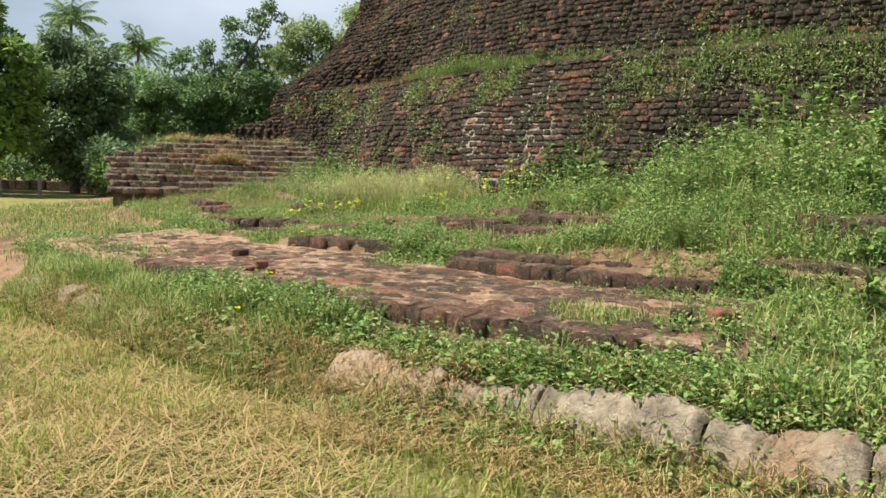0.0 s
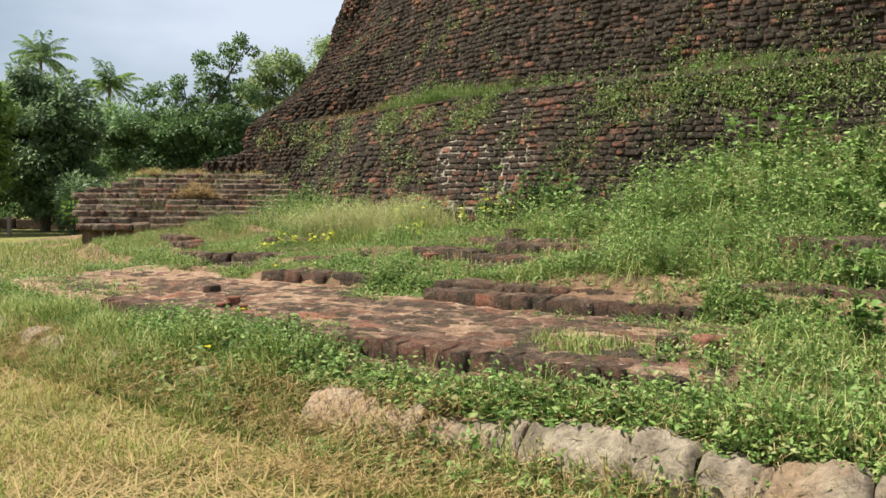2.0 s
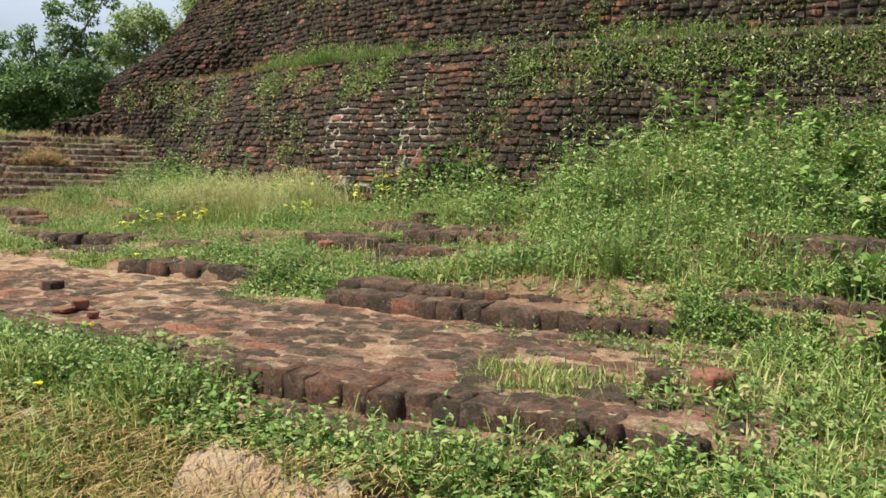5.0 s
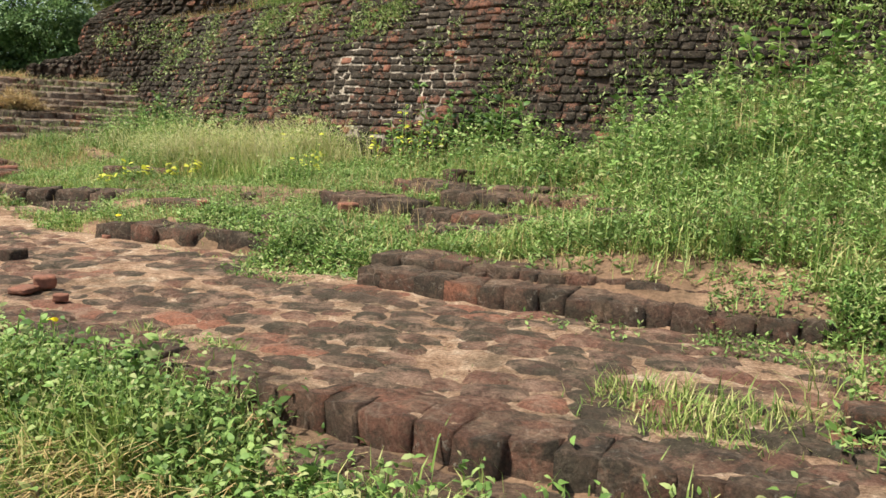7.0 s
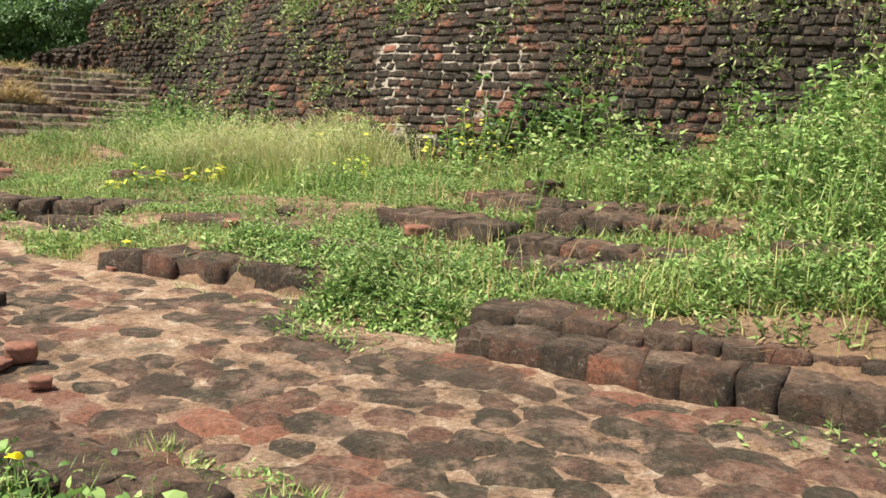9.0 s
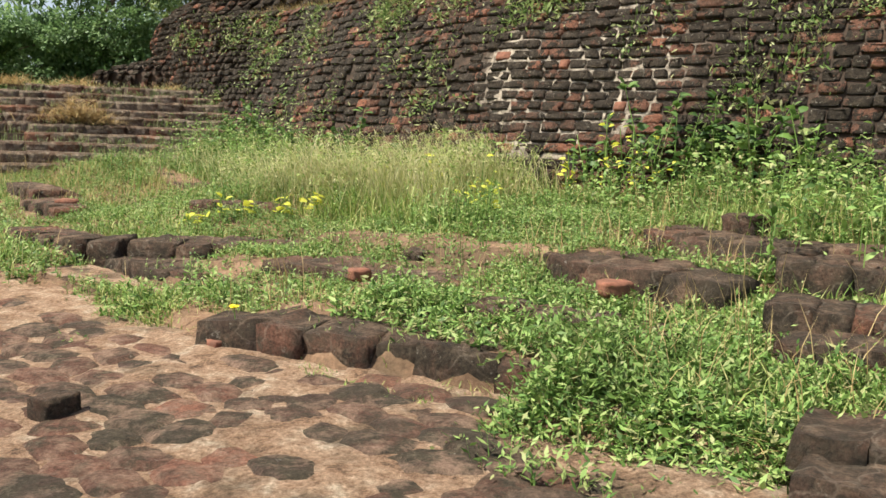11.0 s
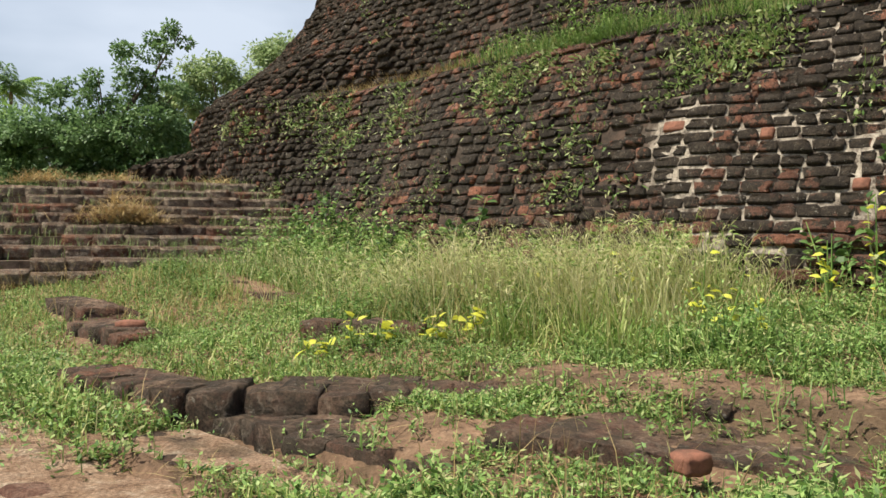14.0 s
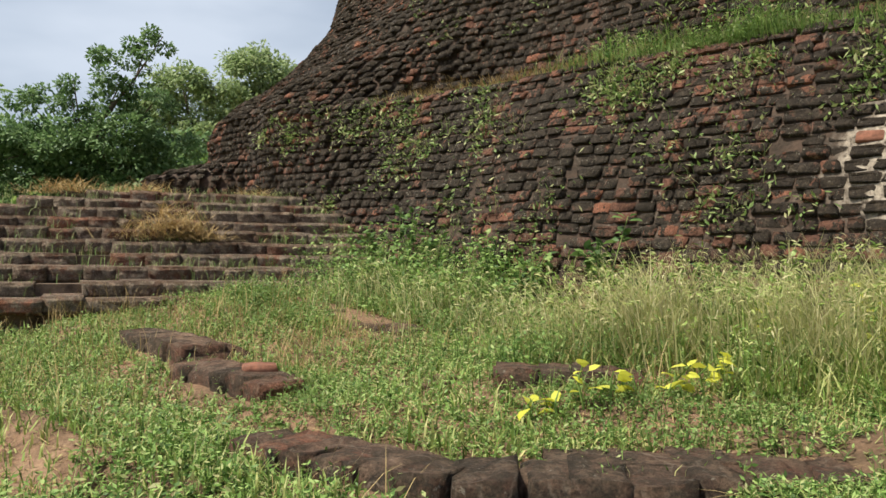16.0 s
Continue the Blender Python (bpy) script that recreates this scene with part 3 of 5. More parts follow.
def mortar_material():
    m, nt, bsdf, geo = material("old_lime_mortar", 0.95)
    pos = geo.outputs["Position"]
    dark = ramp(nt, noise_fac(nt, pos, 6, 6, 0.7), [(0.35, (0.035, 0.027, 0.02)), (0.7, (0.11, 0.07, 0.05))])
    dist = nt.nodes.new("ShaderNodeVectorMath")
    dist.operation = "DISTANCE"
    dist.inputs[1].default_value = (0.55, 14.2, 2.36)
    nt.links.new(pos, dist.inputs[0])
    add = nt.nodes.new("ShaderNodeMath")
    add.operation = "MULTIPLY_ADD"
    nt.links.new(noise_fac(nt, pos, 2.4, 4), add.inputs[0])
    add.inputs[1].default_value = 1.3
    nt.links.new(dist.outputs["Value"], add.inputs[2])
    patch = ramp(nt, add.outputs[0], [(0.0, 1.0), (1.0, 0.0)])
    span = patch.node.color_ramp.elements
    half = nt.nodes.new("ShaderNodeMath")
    half.operation = "MULTIPLY"
    half.inputs[1].default_value = 0.5
    nt.links.new(add.outputs[0], half.inputs[0])
    nt.links.new(half.outputs[0], patch.node.inputs["Fac"])
    span[0].position, span[1].position = 0.80, 0.95
    lime = ramp(nt, noise_fac(nt, pos, 14, 6, 0.75), [(0.38, (0.07, 0.052, 0.04)), (0.62, (0.47, 0.395, 0.31))])
    streak = ramp(nt, noise_fac(nt, pos, 3.1, 6, 0.75), [(0.54, 0.0), (0.66, 0.35)])
    colour = blend(nt, streak, dark, lime)
    colour = blend(nt, patch, colour, lime)
    nt.links.new(colour, bsdf.inputs["Base Color"])
    bump(nt, bsdf, noise_fac(nt, pos, 22, 7, 0.7), 0.7, 0.03)
    return m


MORTAR = mortar_material()
stupa = thing("stupa", "huge ruined brick dome, dark with moss and creepers", "stupa")
cz = np.concatenate([np.arange(0.5, 9.2, 0.08), np.arange(9.4, 24.6, 0.6)])
ct = np.concatenate([np.arange(-190, -108, 0.3), np.arange(-108, 170, 3.0)])
tt, zz = np.meshgrid(ct, cz, indexing="ij")
rad = wall_radius(zz, tt) - 0.005 + 0.024 * lime_patch(tt, zz)
wx, wy = at_ring(rad, tt)
part("core", mesh_from("core", np.stack([wx, wy, zz], -1), grid_faces(len(ct), len(cz), True), MORTAR, True), stupa, "lime mortar behind the bricks")
cap_x, cap_y = at_ring(np.full(24, 2.2), np.arange(0, 360, 15.0))
part("cap", mesh_from("cap", np.stack([cap_x, cap_y, np.full(24, 24.0)], -1), np.arange(24)[None, :], MORTAR), stupa)

rest_v, rest_f, corners, single = [], [], 0, []
course, z0 = 0.1, 0.95
while z0 < 8.7:
    th = -186.0 + rng.uniform(0, 0.6)
    lift = rng.uniform(-0.006, 0.006)
    while th < -111:
        length = rng.uniform(0.13, 0.26)
        r_here = float(wall_radius(z0 + 0.05, th))
        step = math.degrees(length / r_here)
        mid = th + step / 2
        z = z0 + course / 2 + lift + rng.uniform(-0.011, 0.011)
        wave = 0.04 * float(vnoise(mid * 0.4, z0 * 0.35, 0.8, 33)) + 0.018 * float(vnoise(mid * 0.4, z0, 2.5, 34))
        out = rng.normal(0.0, 0.011) + (-0.05 if rng.uniform() < 0.03 and abs(mid + 137.2) > 6 else 0.0)
        slope = float(np.clip((wall_radius(z + 0.12, mid) - wall_radius(z - 0.12, mid)) / 0.24, -1.1, 0.0))
        size = (length - rng.uniform(0.004, 0.028), rng.uniform(0.14, 0.17), course - rng.uniform(-0.002, 0.016))
        if float(lime_patch(mid, z)) > 0.4:
            size = (length - rng.uniform(0.008, 0.034), size[1], course - rng.uniform(0.0, 0.022))
            out = rng.uniform(0.0, 0.022)
        here = (r_here - 0.050 + out + slope * wave, mid, z + wave, size, slope)
        if -141.3 < mid < -133.0 and 1.45 < z < 3.25 and len(single) < 300:
            single.append(here)
        else:
            a = math.radians(mid)
            radial, along = np.array([math.cos(a), math.sin(a), 0]), np.array([math.sin(a), -math.cos(a), 0])
            shape, sides = (PILLOW_V, PILLOW_F) if z < 3.5 and mid > -158 else (FAR_V, FAR_F)
            v = shape * size * (1 + rng.normal(0, 0.10, shape.shape))
            v[:, 1] += slope * v[:, 2]
            c = np.array([CX, CY, z + wave]) + radial * here[0]
            rest_v.append(c + v[:, :1] * along + v[:, 1:2] * radial + v[:, 2:] * np.array([0, 0, 1.0]))
            rest_f.append(sides + corners)
            corners += len(v)
        th += step
    z0 += course
brickwork = part("brickwork", mesh_from("brickwork", np.concatenate(rest_v), np.concatenate(rest_f), WALL_BRICK, True), stupa, "courses of mossy worn bricks")
tagged(brickwork, kind="stuff")

# ---- stepped brick platform beside the dome ----
platform = thing("brick_platform", "stepped brick platform, mossy, joined to the dome", "platform")
UX, UY = 0.963, 0.27


def uv(u, v, z):
    return Vector((u * UX - v * UY, u * UY + v * UX, z))


PLAT_Z = [1.00, 1.12, 1.24, 1.36, 1.48, 1.60, 1.72, 1.84, 1.96, 2.08, 2.20]
PLAT_V = [float(np.interp(z, [1.0, 1.05, 1.2, 1.35, 1.6, 1.85, 2.13, 2.25], [17.9, 18.0, 18.35, 18.9, 19.6, 20.4, 21.6, 22.4])) for z in PLAT_Z]


def platform_left(i):
    return float(np.interp(i, [0, 5, 6, 9], [-2.40, -2.62, -2.45, -1.25])) + 0.07 * math.sin(i * 2.1)


for i in range(len(PLAT_Z) - 1):
    bm = bmesh.new()
    lo, hi = (0.3 if i == 0 else PLAT_Z[i] - 0.02), PLAT_Z[i + 1] - 0.02
    ends = []
    for z in (lo, hi):
        ends.append([bm.verts.new(uv(u, v, z)) for u, v in ((platform_left(i) + 0.08, PLAT_V[i] + 0.12), (4.0, PLAT_V[i] + 0.12), (4.0, 26.0), (platform_left(i) + 0.4, 26.0))])
    lower, upper = ends
    bm.faces.new(upper)
    for k in range(4):
        bm.faces.new((lower[k], lower[(k + 1) % 4], upper[(k + 1) % 4], upper[k]))
    me = bpy.data.meshes.new("core")
    bm.to_mesh(me)
    bm.free()
    me.materials.append(CORE)
    part("core", me, platform)

# ---- limestone kerb ----


def kerb_stone_mesh(seed, t0, t1, top, wide):
    g = np.random.default_rng(seed)
    nu, nv = 54, 22
    s = np.linspace(0, 1, nu)
    a = np.linspace(-0.25, np.pi + 0.25, nv)
    ss, aa = np.meshgrid(s, a, indexing="ij")
    end = np.clip(np.minimum(ss, 1 - ss) / 0.04, 0, 1) ** 0.45
    nz = 0.09 * vnoise(ss * (t1 - t0) * 0.55 * 2.2, aa, 1.3, seed) + 0.06 * vnoise(ss * (t1 - t0) * 2.4, aa, 2.6, seed + 3) + 0.035 * vnoise(ss * (t1 - t0) * 6, aa * 2, 3.5, seed + 5)
    crack = np.zeros_like(ss)
    for c in g.uniform(0.12, 0.88, 2):
        crack = np.maximum(crack, np.exp(-((ss - c - 0.03 * np.sin(aa * 3 + c * 9)) / 0.012) ** 2))
    k = (0.88 + 0.12 * end) * (1 + nz) * (1 - 0.13 * crack)
    r = 30.42 + np.sign(np.cos(aa)) * np.abs(np.cos(aa)) ** 0.75 * wide * k
    z = -0.05 + np.sign(np.sin(aa)) * np.abs(np.sin(aa)) ** 0.75 * (top + 0.05) * k
    x, y = at_ring(r, t0 + (t1 - t0) * ss)
    return mesh_from("kerb_stone", np.stack([x, y, z], -1), grid_faces(nu, nv), LIMESTONE, True)


KERB = [(-126.6, -124.85, 0.33, 0.21), (-124.84, -124.0, 0.29, 0.19), (-123.99, -123.55, 0.33, 0.19), (-123.54, -121.75, 0.37, 0.23), (-121.74, -120.3, 0.34, 0.23), (-120.29, -118.4, 0.33, 0.21),
        (-128.9, -128.35, 0.30, 0.17), (-128.3, -127.95, 0.27, 0.16), (-131.6, -130.9, 0.31, 0.18), (-133.6, -132.8, 0.30, 0.18), (-134.6, -133.9, 0.34, 0.18), (-136.6, -135.5, 0.34, 0.18)]
for i, (t0, t1, top, wide) in enumerate(KERB):
    text = "long pale limestone kerb stone, cracked and worn round" if t1 - t0 > 1.2 else "small pale limestone kerb stone half hidden in grass"
    thing("kerb_stone", text, "kerb stone", "kerb stones", kerb_stone_mesh(20 + i, t0, t1, top, wide))

# ---- loose bricks and single blocks ----
LOOSE = [lump_mesh("loose_brick", 60 + i, STEP_BRICK, 0.2) for i in range(3)]
LOOSE_RED = lump_mesh("loose_red_brick", 66, ORANGE_BRICK, 0.2)


def loose(x, y, z, size, turn, me, text):
    ob = thing("loose_brick", text, "brick", "loose bricks", me)
    ob.matrix_basis = pose(x, y, z, 0, 0, turn) @ Matrix.Diagonal((*size, 1))


loose(-2.02, 8.02, 0.58, (0.12, 0.10, 0.075), 20, LOOSE_RED, "orange broken brick lying on the paving")
loose(-2.48, 8.97, 0.57, (0.15, 0.12, 0.10), 60, LOOSE[1], "dark loose brick lying on the paving")
loose(-1.84, 7.67, 0.575, (0.08, 0.06, 0.04), 10, LOOSE_RED, "small red brick piece lying on the paving")
loose(-2.10, 7.91, 0.572, (0.17, 0.11, 0.035), 75, LOOSE_RED, "flat red brick piece lying on the paving")
loose(-2.04, 9.87, 0.60, (0.11, 0.09, 0.07), 40, LOOSE_RED, "reddish brick piece beside the step")
loose(-1.42, 10.66, 0.82, (0.11, 0.09, 0.07), 25, LOOSE_RED, "orange brick piece lying in the grass")
loose(-0.19, 9.93, 0.89, (0.16, 0.11, 0.08), 15, LOOSE_RED, "reddish broken brick lying against the upper step")
loose(1.02, 10.35, 1.02, (0.10, 0.08, 0.06), 15, LOOSE_RED, "small red brick piece on the step")
loose(0.89, 10.94, 1.06, (0.26, 0.22, 0.17), 35, LOOSE[2], "dark brick block standing on the ruined step")
loose(-3.77, 16.54, 0.94, (0.22, 0.18, 0.14), 5, LOOSE[0], "dark brick lump lying in the grass")
loose(-4.19, 14.37, 0.80, (0.2, 0.16, 0.12), 10, LOOSE_RED, "reddish brick block at the end of a low step")
loose(1.75, 5.35, 0.58, (0.2, 0.15, 0.12), 30, LOOSE_RED, "reddish brick lying on the terrace")
loose(1.5, 5.45, 0.58, (0.18, 0.14, 0.10), 70, LOOSE[1], "dark brick lying on the terrace")

# ---- trees ----


def tree(name, label, x, y, tall, crown, mat, leaf, n_leaves, trunk_r, seed, bare=0.25):
    """A tapered trunk with limbs, and a crown of leaf clumps. crown: ellipsoids (dx, dy, z, rx, ry, rz)."""
    g = np.random.default_rng(seed)
    top = thing(name, label, "tree")
    top.location = (x, y, float(height(x, y)) - 0.1)
    sets = []
    bend = g.normal(0, 0.25, (5, 2)).cumsum(0) * 0.5
    zs = np.linspace(0, tall * 0.62, 5)
    spine = np.column_stack([bend[:, 0] * zs / tall, bend[:, 1] * zs / tall, zs])
    sets.append(tube(spine, np.linspace(trunk_r, trunk_r * 0.45, 5)))
    cen, size = [], []
    total = sum(c[3] * c[4] * c[5] for c in crown)
    for dx, dy, cz_, rx, ry, rz in crown:
        k = max(8, int(150 * (rx * ry * rz / total) ** 0.8))
        d = g.normal(0, 1, (k, 3))
        d /= np.linalg.norm(d, axis=1, keepdims=True)
        rad_ = g.uniform(0.35, 1.0, (k, 1)) ** 0.5
        cen.append(np.array([dx, dy, cz_]) + d * rad_ * np.array([rx, ry, rz]))
        size.append(np.full(k, 0.33 * (rx * ry * rz) ** (1 / 3)) * g.uniform(0.6, 1.3, k))
        for _ in range(2):
            a = spine[g.integers(2, 5)]
            b = np.array([dx, dy, cz_]) + g.normal(0, 0.25, 3) * np.array([rx, ry, rz])
            mid_ = (a + b) / 2 + np.array([0, 0, -0.25])
            sets.append(tube([a, mid_, b], [trunk_r * 0.42, trunk_r * 0.25, trunk_r * 0.08], 6))
    part("trunk", mesh_from("trunk", *joined(*sets), BARK, True), top, "brown trunk with branching limbs")
    cen, size = np.concatenate(cen), np.concatenate(size)
    pick = g.choice(len(cen), n_leaves, p=size ** 1.3 / (size ** 1.3).sum())
    d = g.normal(0, 1, (n_leaves, 3))
    d /= np.linalg.norm(d, axis=1, keepdims=True)
    off = d * (g.uniform(0.3, 1.0, n_leaves) ** 0.5 * size[pick])[:, None] * np.array([1.15, 1.15, 0.75])
    p = cen[pick] + off
    dirs = d + g.normal(0, 0.6, d.shape) + np.array([0, 0, -0.25])
    ln = leaf * g.uniform(0.6, 1.3, n_leaves)
    part("crown", mesh_from("crown", *leaves(p, dirs, ln, ln * 0.55, simple=True), mat), top)
    return top


def from_start(az, dist):
    return 0.09 + dist * math.sin(radians(az)), -0.64 + dist * math.cos(radians(az))


x, y = from_start(-15.9, 52)
tree("tree", "broad dark green tree behind the brick platform", x, y, 10.6,
     [(-3.4, 0, 4.8, 2.1, 1.7, 2.0), (-1.2, 0, 5.0, 2.1, 1.9, 2.2), (1.0, 0, 5.4, 1.9, 1.8, 2.2), (2.4, 0.5, 3.6, 1.4, 1.5, 1.6), (-2.5, 0.6, 7.2, 1.2, 1.1, 1.0), (-0.6, 0.3, 7.9, 1.2, 1.1, 1.1), (1.0, 0, 8.8, 1.3, 1.2, 1.2), (2.3, 0.2, 10.0, 1.1, 0.9, 0.8), (2.3, 0, 7.6, 1.2, 1.0, 1.0), (3.1, 0.4, 5.6, 1.2, 1.2, 1.3), (-0.6, -1.0, 2.0, 3.4, 1.8, 1.4)],
     MID_CROWN, 0.20, 58000, 0.24, 11)
x, y = from_start(-24.6, 50)
tree("tree", "tall dense dark-leaved tree at the field's edge", x, y, 10.0,
     [(0, 0, 4.2, 2.4, 2.2, 2.8), (-1.2, 0.3, 5.9, 1.7, 1.6, 1.8), (1.2, 0, 5.8, 1.7, 1.6, 2.0), (0, 0, 7.6, 1.5, 1.4, 1.2), (0.6, 0, 2.2, 2.3, 2.0, 1.5)],
     DARK_CROWN, 0.27, 36000, 0.26, 12)
x, y = from_start(-29.0, 45)
tree("tree", "light green tree with a slim pale trunk", x, y, 10.5,
     [(-0.6, 0, 3.6, 2.6, 2.2, 1.6), (0.2, 0, 5.6, 1.8, 1.9, 1.9), (-1.6, 0, 7.6, 2.0, 2.0, 1.6)],
     LIGHT_CROWN, 0.32, 20000, 0.17, 13)
x, y = from_start(-10.2, 80)
tree("tree", "tall pale open-crowned tree far behind", x, y, 15.6,
     [(-1.2, 0, 13.2, 2.2, 2.0, 1.6), (2.2, 0, 12.0, 2.0, 2.0, 1.5), (-3.0, 0, 11.0, 1.8, 1.8, 1.4), (0.2, 0, 9.4, 2.8, 2.2, 1.5), (2.6, 0, 8.4, 2.0, 1.8, 1.4)],
     PALE_CROWN, 0.36, 15000, 0.26, 14)
x, y = from_start(-6.6, 82)
tree("tree", "tall pale open-crowned tree far behind", x, y, 17.6,
     [(-0.6, 0, 14.9, 2.6, 2.2, 1.9), (1.6, 0, 13.0, 2.4, 2.2, 2.0), (-1.6, 0, 11.2, 2.2, 2.0, 1.9)],
     PALE_CROWN, 0.36, 13000, 0.28, 15)
for az, dist, tall, mat, seed, text in ((-19.4, 58, 8.2, MID_CROWN, 21, "rounded green tree in the belt of trees"), (-22.0, 62, 8.6, LIGHT_CROWN, 22, "light green tree in the belt of trees"), (-12.0, 62, 8.2, MID_CROWN, 23, "rounded green tree in the belt of trees"),
                                        (-9.2, 62, 7.2, LIGHT_CROWN, 24, "light green tree in the belt of trees"), (-31.5, 52, 9.5, MID_CROWN, 25, "rounded green tree in the belt of trees"), (-35.5, 55, 9.0, LIGHT_CROWN, 26, "light green tree in the belt of trees"), (-7.0, 62, 6.6, MID_CROWN, 27, "rounded green tree in the belt of trees")):
    x, y = from_start(az, dist)
    k = tall / 7.0
    tree("tree", text, x, y, tall, [(0, 0, 3.2 * k, 2.6 * k, 2.3 * k, 2.2 * k), (-1.2 * k, 0, 4.8 * k, 1.7 * k, 1.6 * k, 1.5 * k), (1.1 * k, 0, 5.2 * k, 1.6 * k, 1.5 * k, 1.4 * k)], mat, 0.38, 7500, 0.18, seed)


def bush(x, y, tall, mat, seed, text, n=4200, leaf=0.24):
    g = np.random.default_rng(seed)
    top = thing("bush", text, "bush")
    top.location = (x, y, float(height(x, y)) - 0.05)
    stems = [tube([(0, 0, 0), (0.2 * math.cos(a) * tall, 0.2 * math.sin(a) * tall, 0.4 * tall), (0.35 * math.cos(a) * tall, 0.35 * math.sin(a) * tall, 0.75 * tall)], [0.04, 0.03, 0.012], 5) for a in g.uniform(0, 6.28, 6)]
    part("stalk", mesh_from("stalk", *joined(*stems), BARK, True), top)
    cen = g.normal(0, 1, (26, 3)) * np.array([0.42, 0.36, 0.22]) * tall + np.array([0, 0, 0.52 * tall])
    pick = g.integers(0, 26, n)
    d = g.normal(0, 1, (n, 3))
    d /= np.linalg.norm(d, axis=1, keepdims=True)
    p = cen[pick] + d * g.uniform(0.2, 1, (n, 1)) ** 0.5 * 0.22 * tall
    p[:, 2] = np.maximum(p[:, 2], 0.05)
    ln = leaf * g.uniform(0.6, 1.3, n)
    part("foliage", mesh_from("foliage", *leaves(p, d + g.normal(0, 0.5, d.shape), ln, ln * 0.55, simple=True), mat), top)


for az, dist, tall, mat, seed in ((-19.5, 44, 2.6, LIGHT_CROWN, 31), (-17.6, 45, 3.0, LIGHT_CROWN, 32), (-15.3, 44, 2.6, MID_CROWN, 33), (-13.2, 46, 3.2, LIGHT_CROWN, 34), (-11.4, 47, 3.4, MID_CROWN, 35), (-21.8, 46, 2.8, DARK_CROWN, 36), (-9.5, 50, 3.6, MID_CROWN, 37), (-10.6, 56, 5.6, LIGHT_CROWN, 40), (-12.4, 54, 5.0, MID_CROWN, 41), (-26.2, 58, 2.6, MID_CROWN, 38), (-29.8, 60, 3.0, LIGHT_CROWN, 39)):
    x, y = from_start(az, dist)
    bush(x, y, tall, mat, seed, "leafy green bush under the trees")


def palm(x, y, tall, seed):
    g = np.random.default_rng(seed)
    top = thing("palm_tree", "coconut palm with drooping fronds above the trees", "palm")
    top.location = (x, y, -0.1)
    zs = np.linspace(0, tall, 7)
    spine = np.column_stack([0.5 * np.sin(zs / tall * 1.4), 0 * zs, zs])
    part("trunk", mesh_from("trunk", *tube(spine, np.linspace(0.2, 0.13, 7)), BARK, True), top)
    for i in range(28):
        az, el = i * 2.4 + g.uniform(-0.2, 0.2), g.uniform(-0.4, 1.4)
        length = g.uniform(2.7, 3.6)
        s = np.linspace(0, 1, 9)
        ang = el - 1.3 * s ** 1.5
        step = length / 8
        h = np.concatenate([[0], np.cumsum(np.cos(ang[:-1]) * step)])
        v = np.concatenate([[0], np.cumsum(np.sin(ang[:-1]) * step)])
        pts = spine[-1] + np.column_stack([h * math.cos(az), h * math.sin(az), v])
        t = np.repeat(np.linspace(0.12, 0.98, 40), 2)
        p = np.column_stack([np.interp(t, s, pts[:, k]) for k in range(3)])
        side = np.tile([1.0, -1.0], 40)[:, None] * np.array([-math.sin(az), math.cos(az), 0])
        d = side + 0.6 * np.array([math.cos(az), math.sin(az), 0]) + np.array([0, 0, -0.45]) + g.normal(0, 0.08, (80, 3))
        me = mesh_from("frond", *leaves(p, d, 0.75 * np.sin(np.pi * (0.15 + 0.8 * t)) + 0.1, 0.09), MID_CROWN if i % 4 else LIGHT_CROWN)
        part("frond", me, top)


x, y = from_start(-21.3, 92)
palm(x, y, 12.6, 41)
x, y = from_start(-25.0, 92)
palm(x, y, 15.0, 42)

# woods that close the view all round
woods_p = []
for _ in range(620):
    a, dist = rng.uniform(0, 6.283), rng.uniform(105, 170)
    woods_p.append((17 + dist * math.cos(a), 30 + dist * math.sin(a), rng.uniform(2.2, 4.2)))
woods_p = np.array(woods_p)
pick = np.repeat(np.arange(len(woods_p)), 46)
d = rng.normal(0, 1, (len(pick), 3))
d /= np.linalg.norm(d, axis=1, keepdims=True)
size = woods_p[pick, 2:3]
p = np.column_stack([woods_p[pick, 0], woods_p[pick, 1], woods_p[pick, 2] * 1.05]) + d * size * np.array([1.2, 1.2, 1.0]) * rng.uniform(0.5, 1, (len(pick), 1))
ln = rng.uniform(1.0, 1.9, len(pick))
woods = thing("far_woods", "distant belt of green trees round the site", "woods", me=mesh_from("far_woods", *leaves(p, d + rng.normal(0, 0.5, d.shape), ln, ln * 0.6, simple=True), MID_CROWN), kind="stuff")

# low far wall and posts at the field's edge
far_wall = thing("low_brick_wall", "low reddish brick ruin across the field", "wall")
bm = bmesh.new()
for i in range(9):
    m = Matrix.Translation((i * 0.82 + rng.uniform(-0.05, 0.05), rng.uniform(-0.05, 0.05), 0.28)) @ Matrix.Diagonal((0.8, 0.5, 0.6 + rng.uniform(-0.12, 0.1), 1))
    bmesh.ops.create_cube(bm, size=1.0, matrix=m)
bmesh.ops.bevel(bm, geom=bm.edges[:], offset=0.04, segments=1, affect="EDGES")
me = bpy.data.meshes.new("masonry")
bm.to_mesh(me)
bm.free()
me.materials.append(STEP_BRICK)
part("masonry", me, far_wall)
x, y = from_start(-29.5, 56)
far_wall.location = (x, y, 0.0)


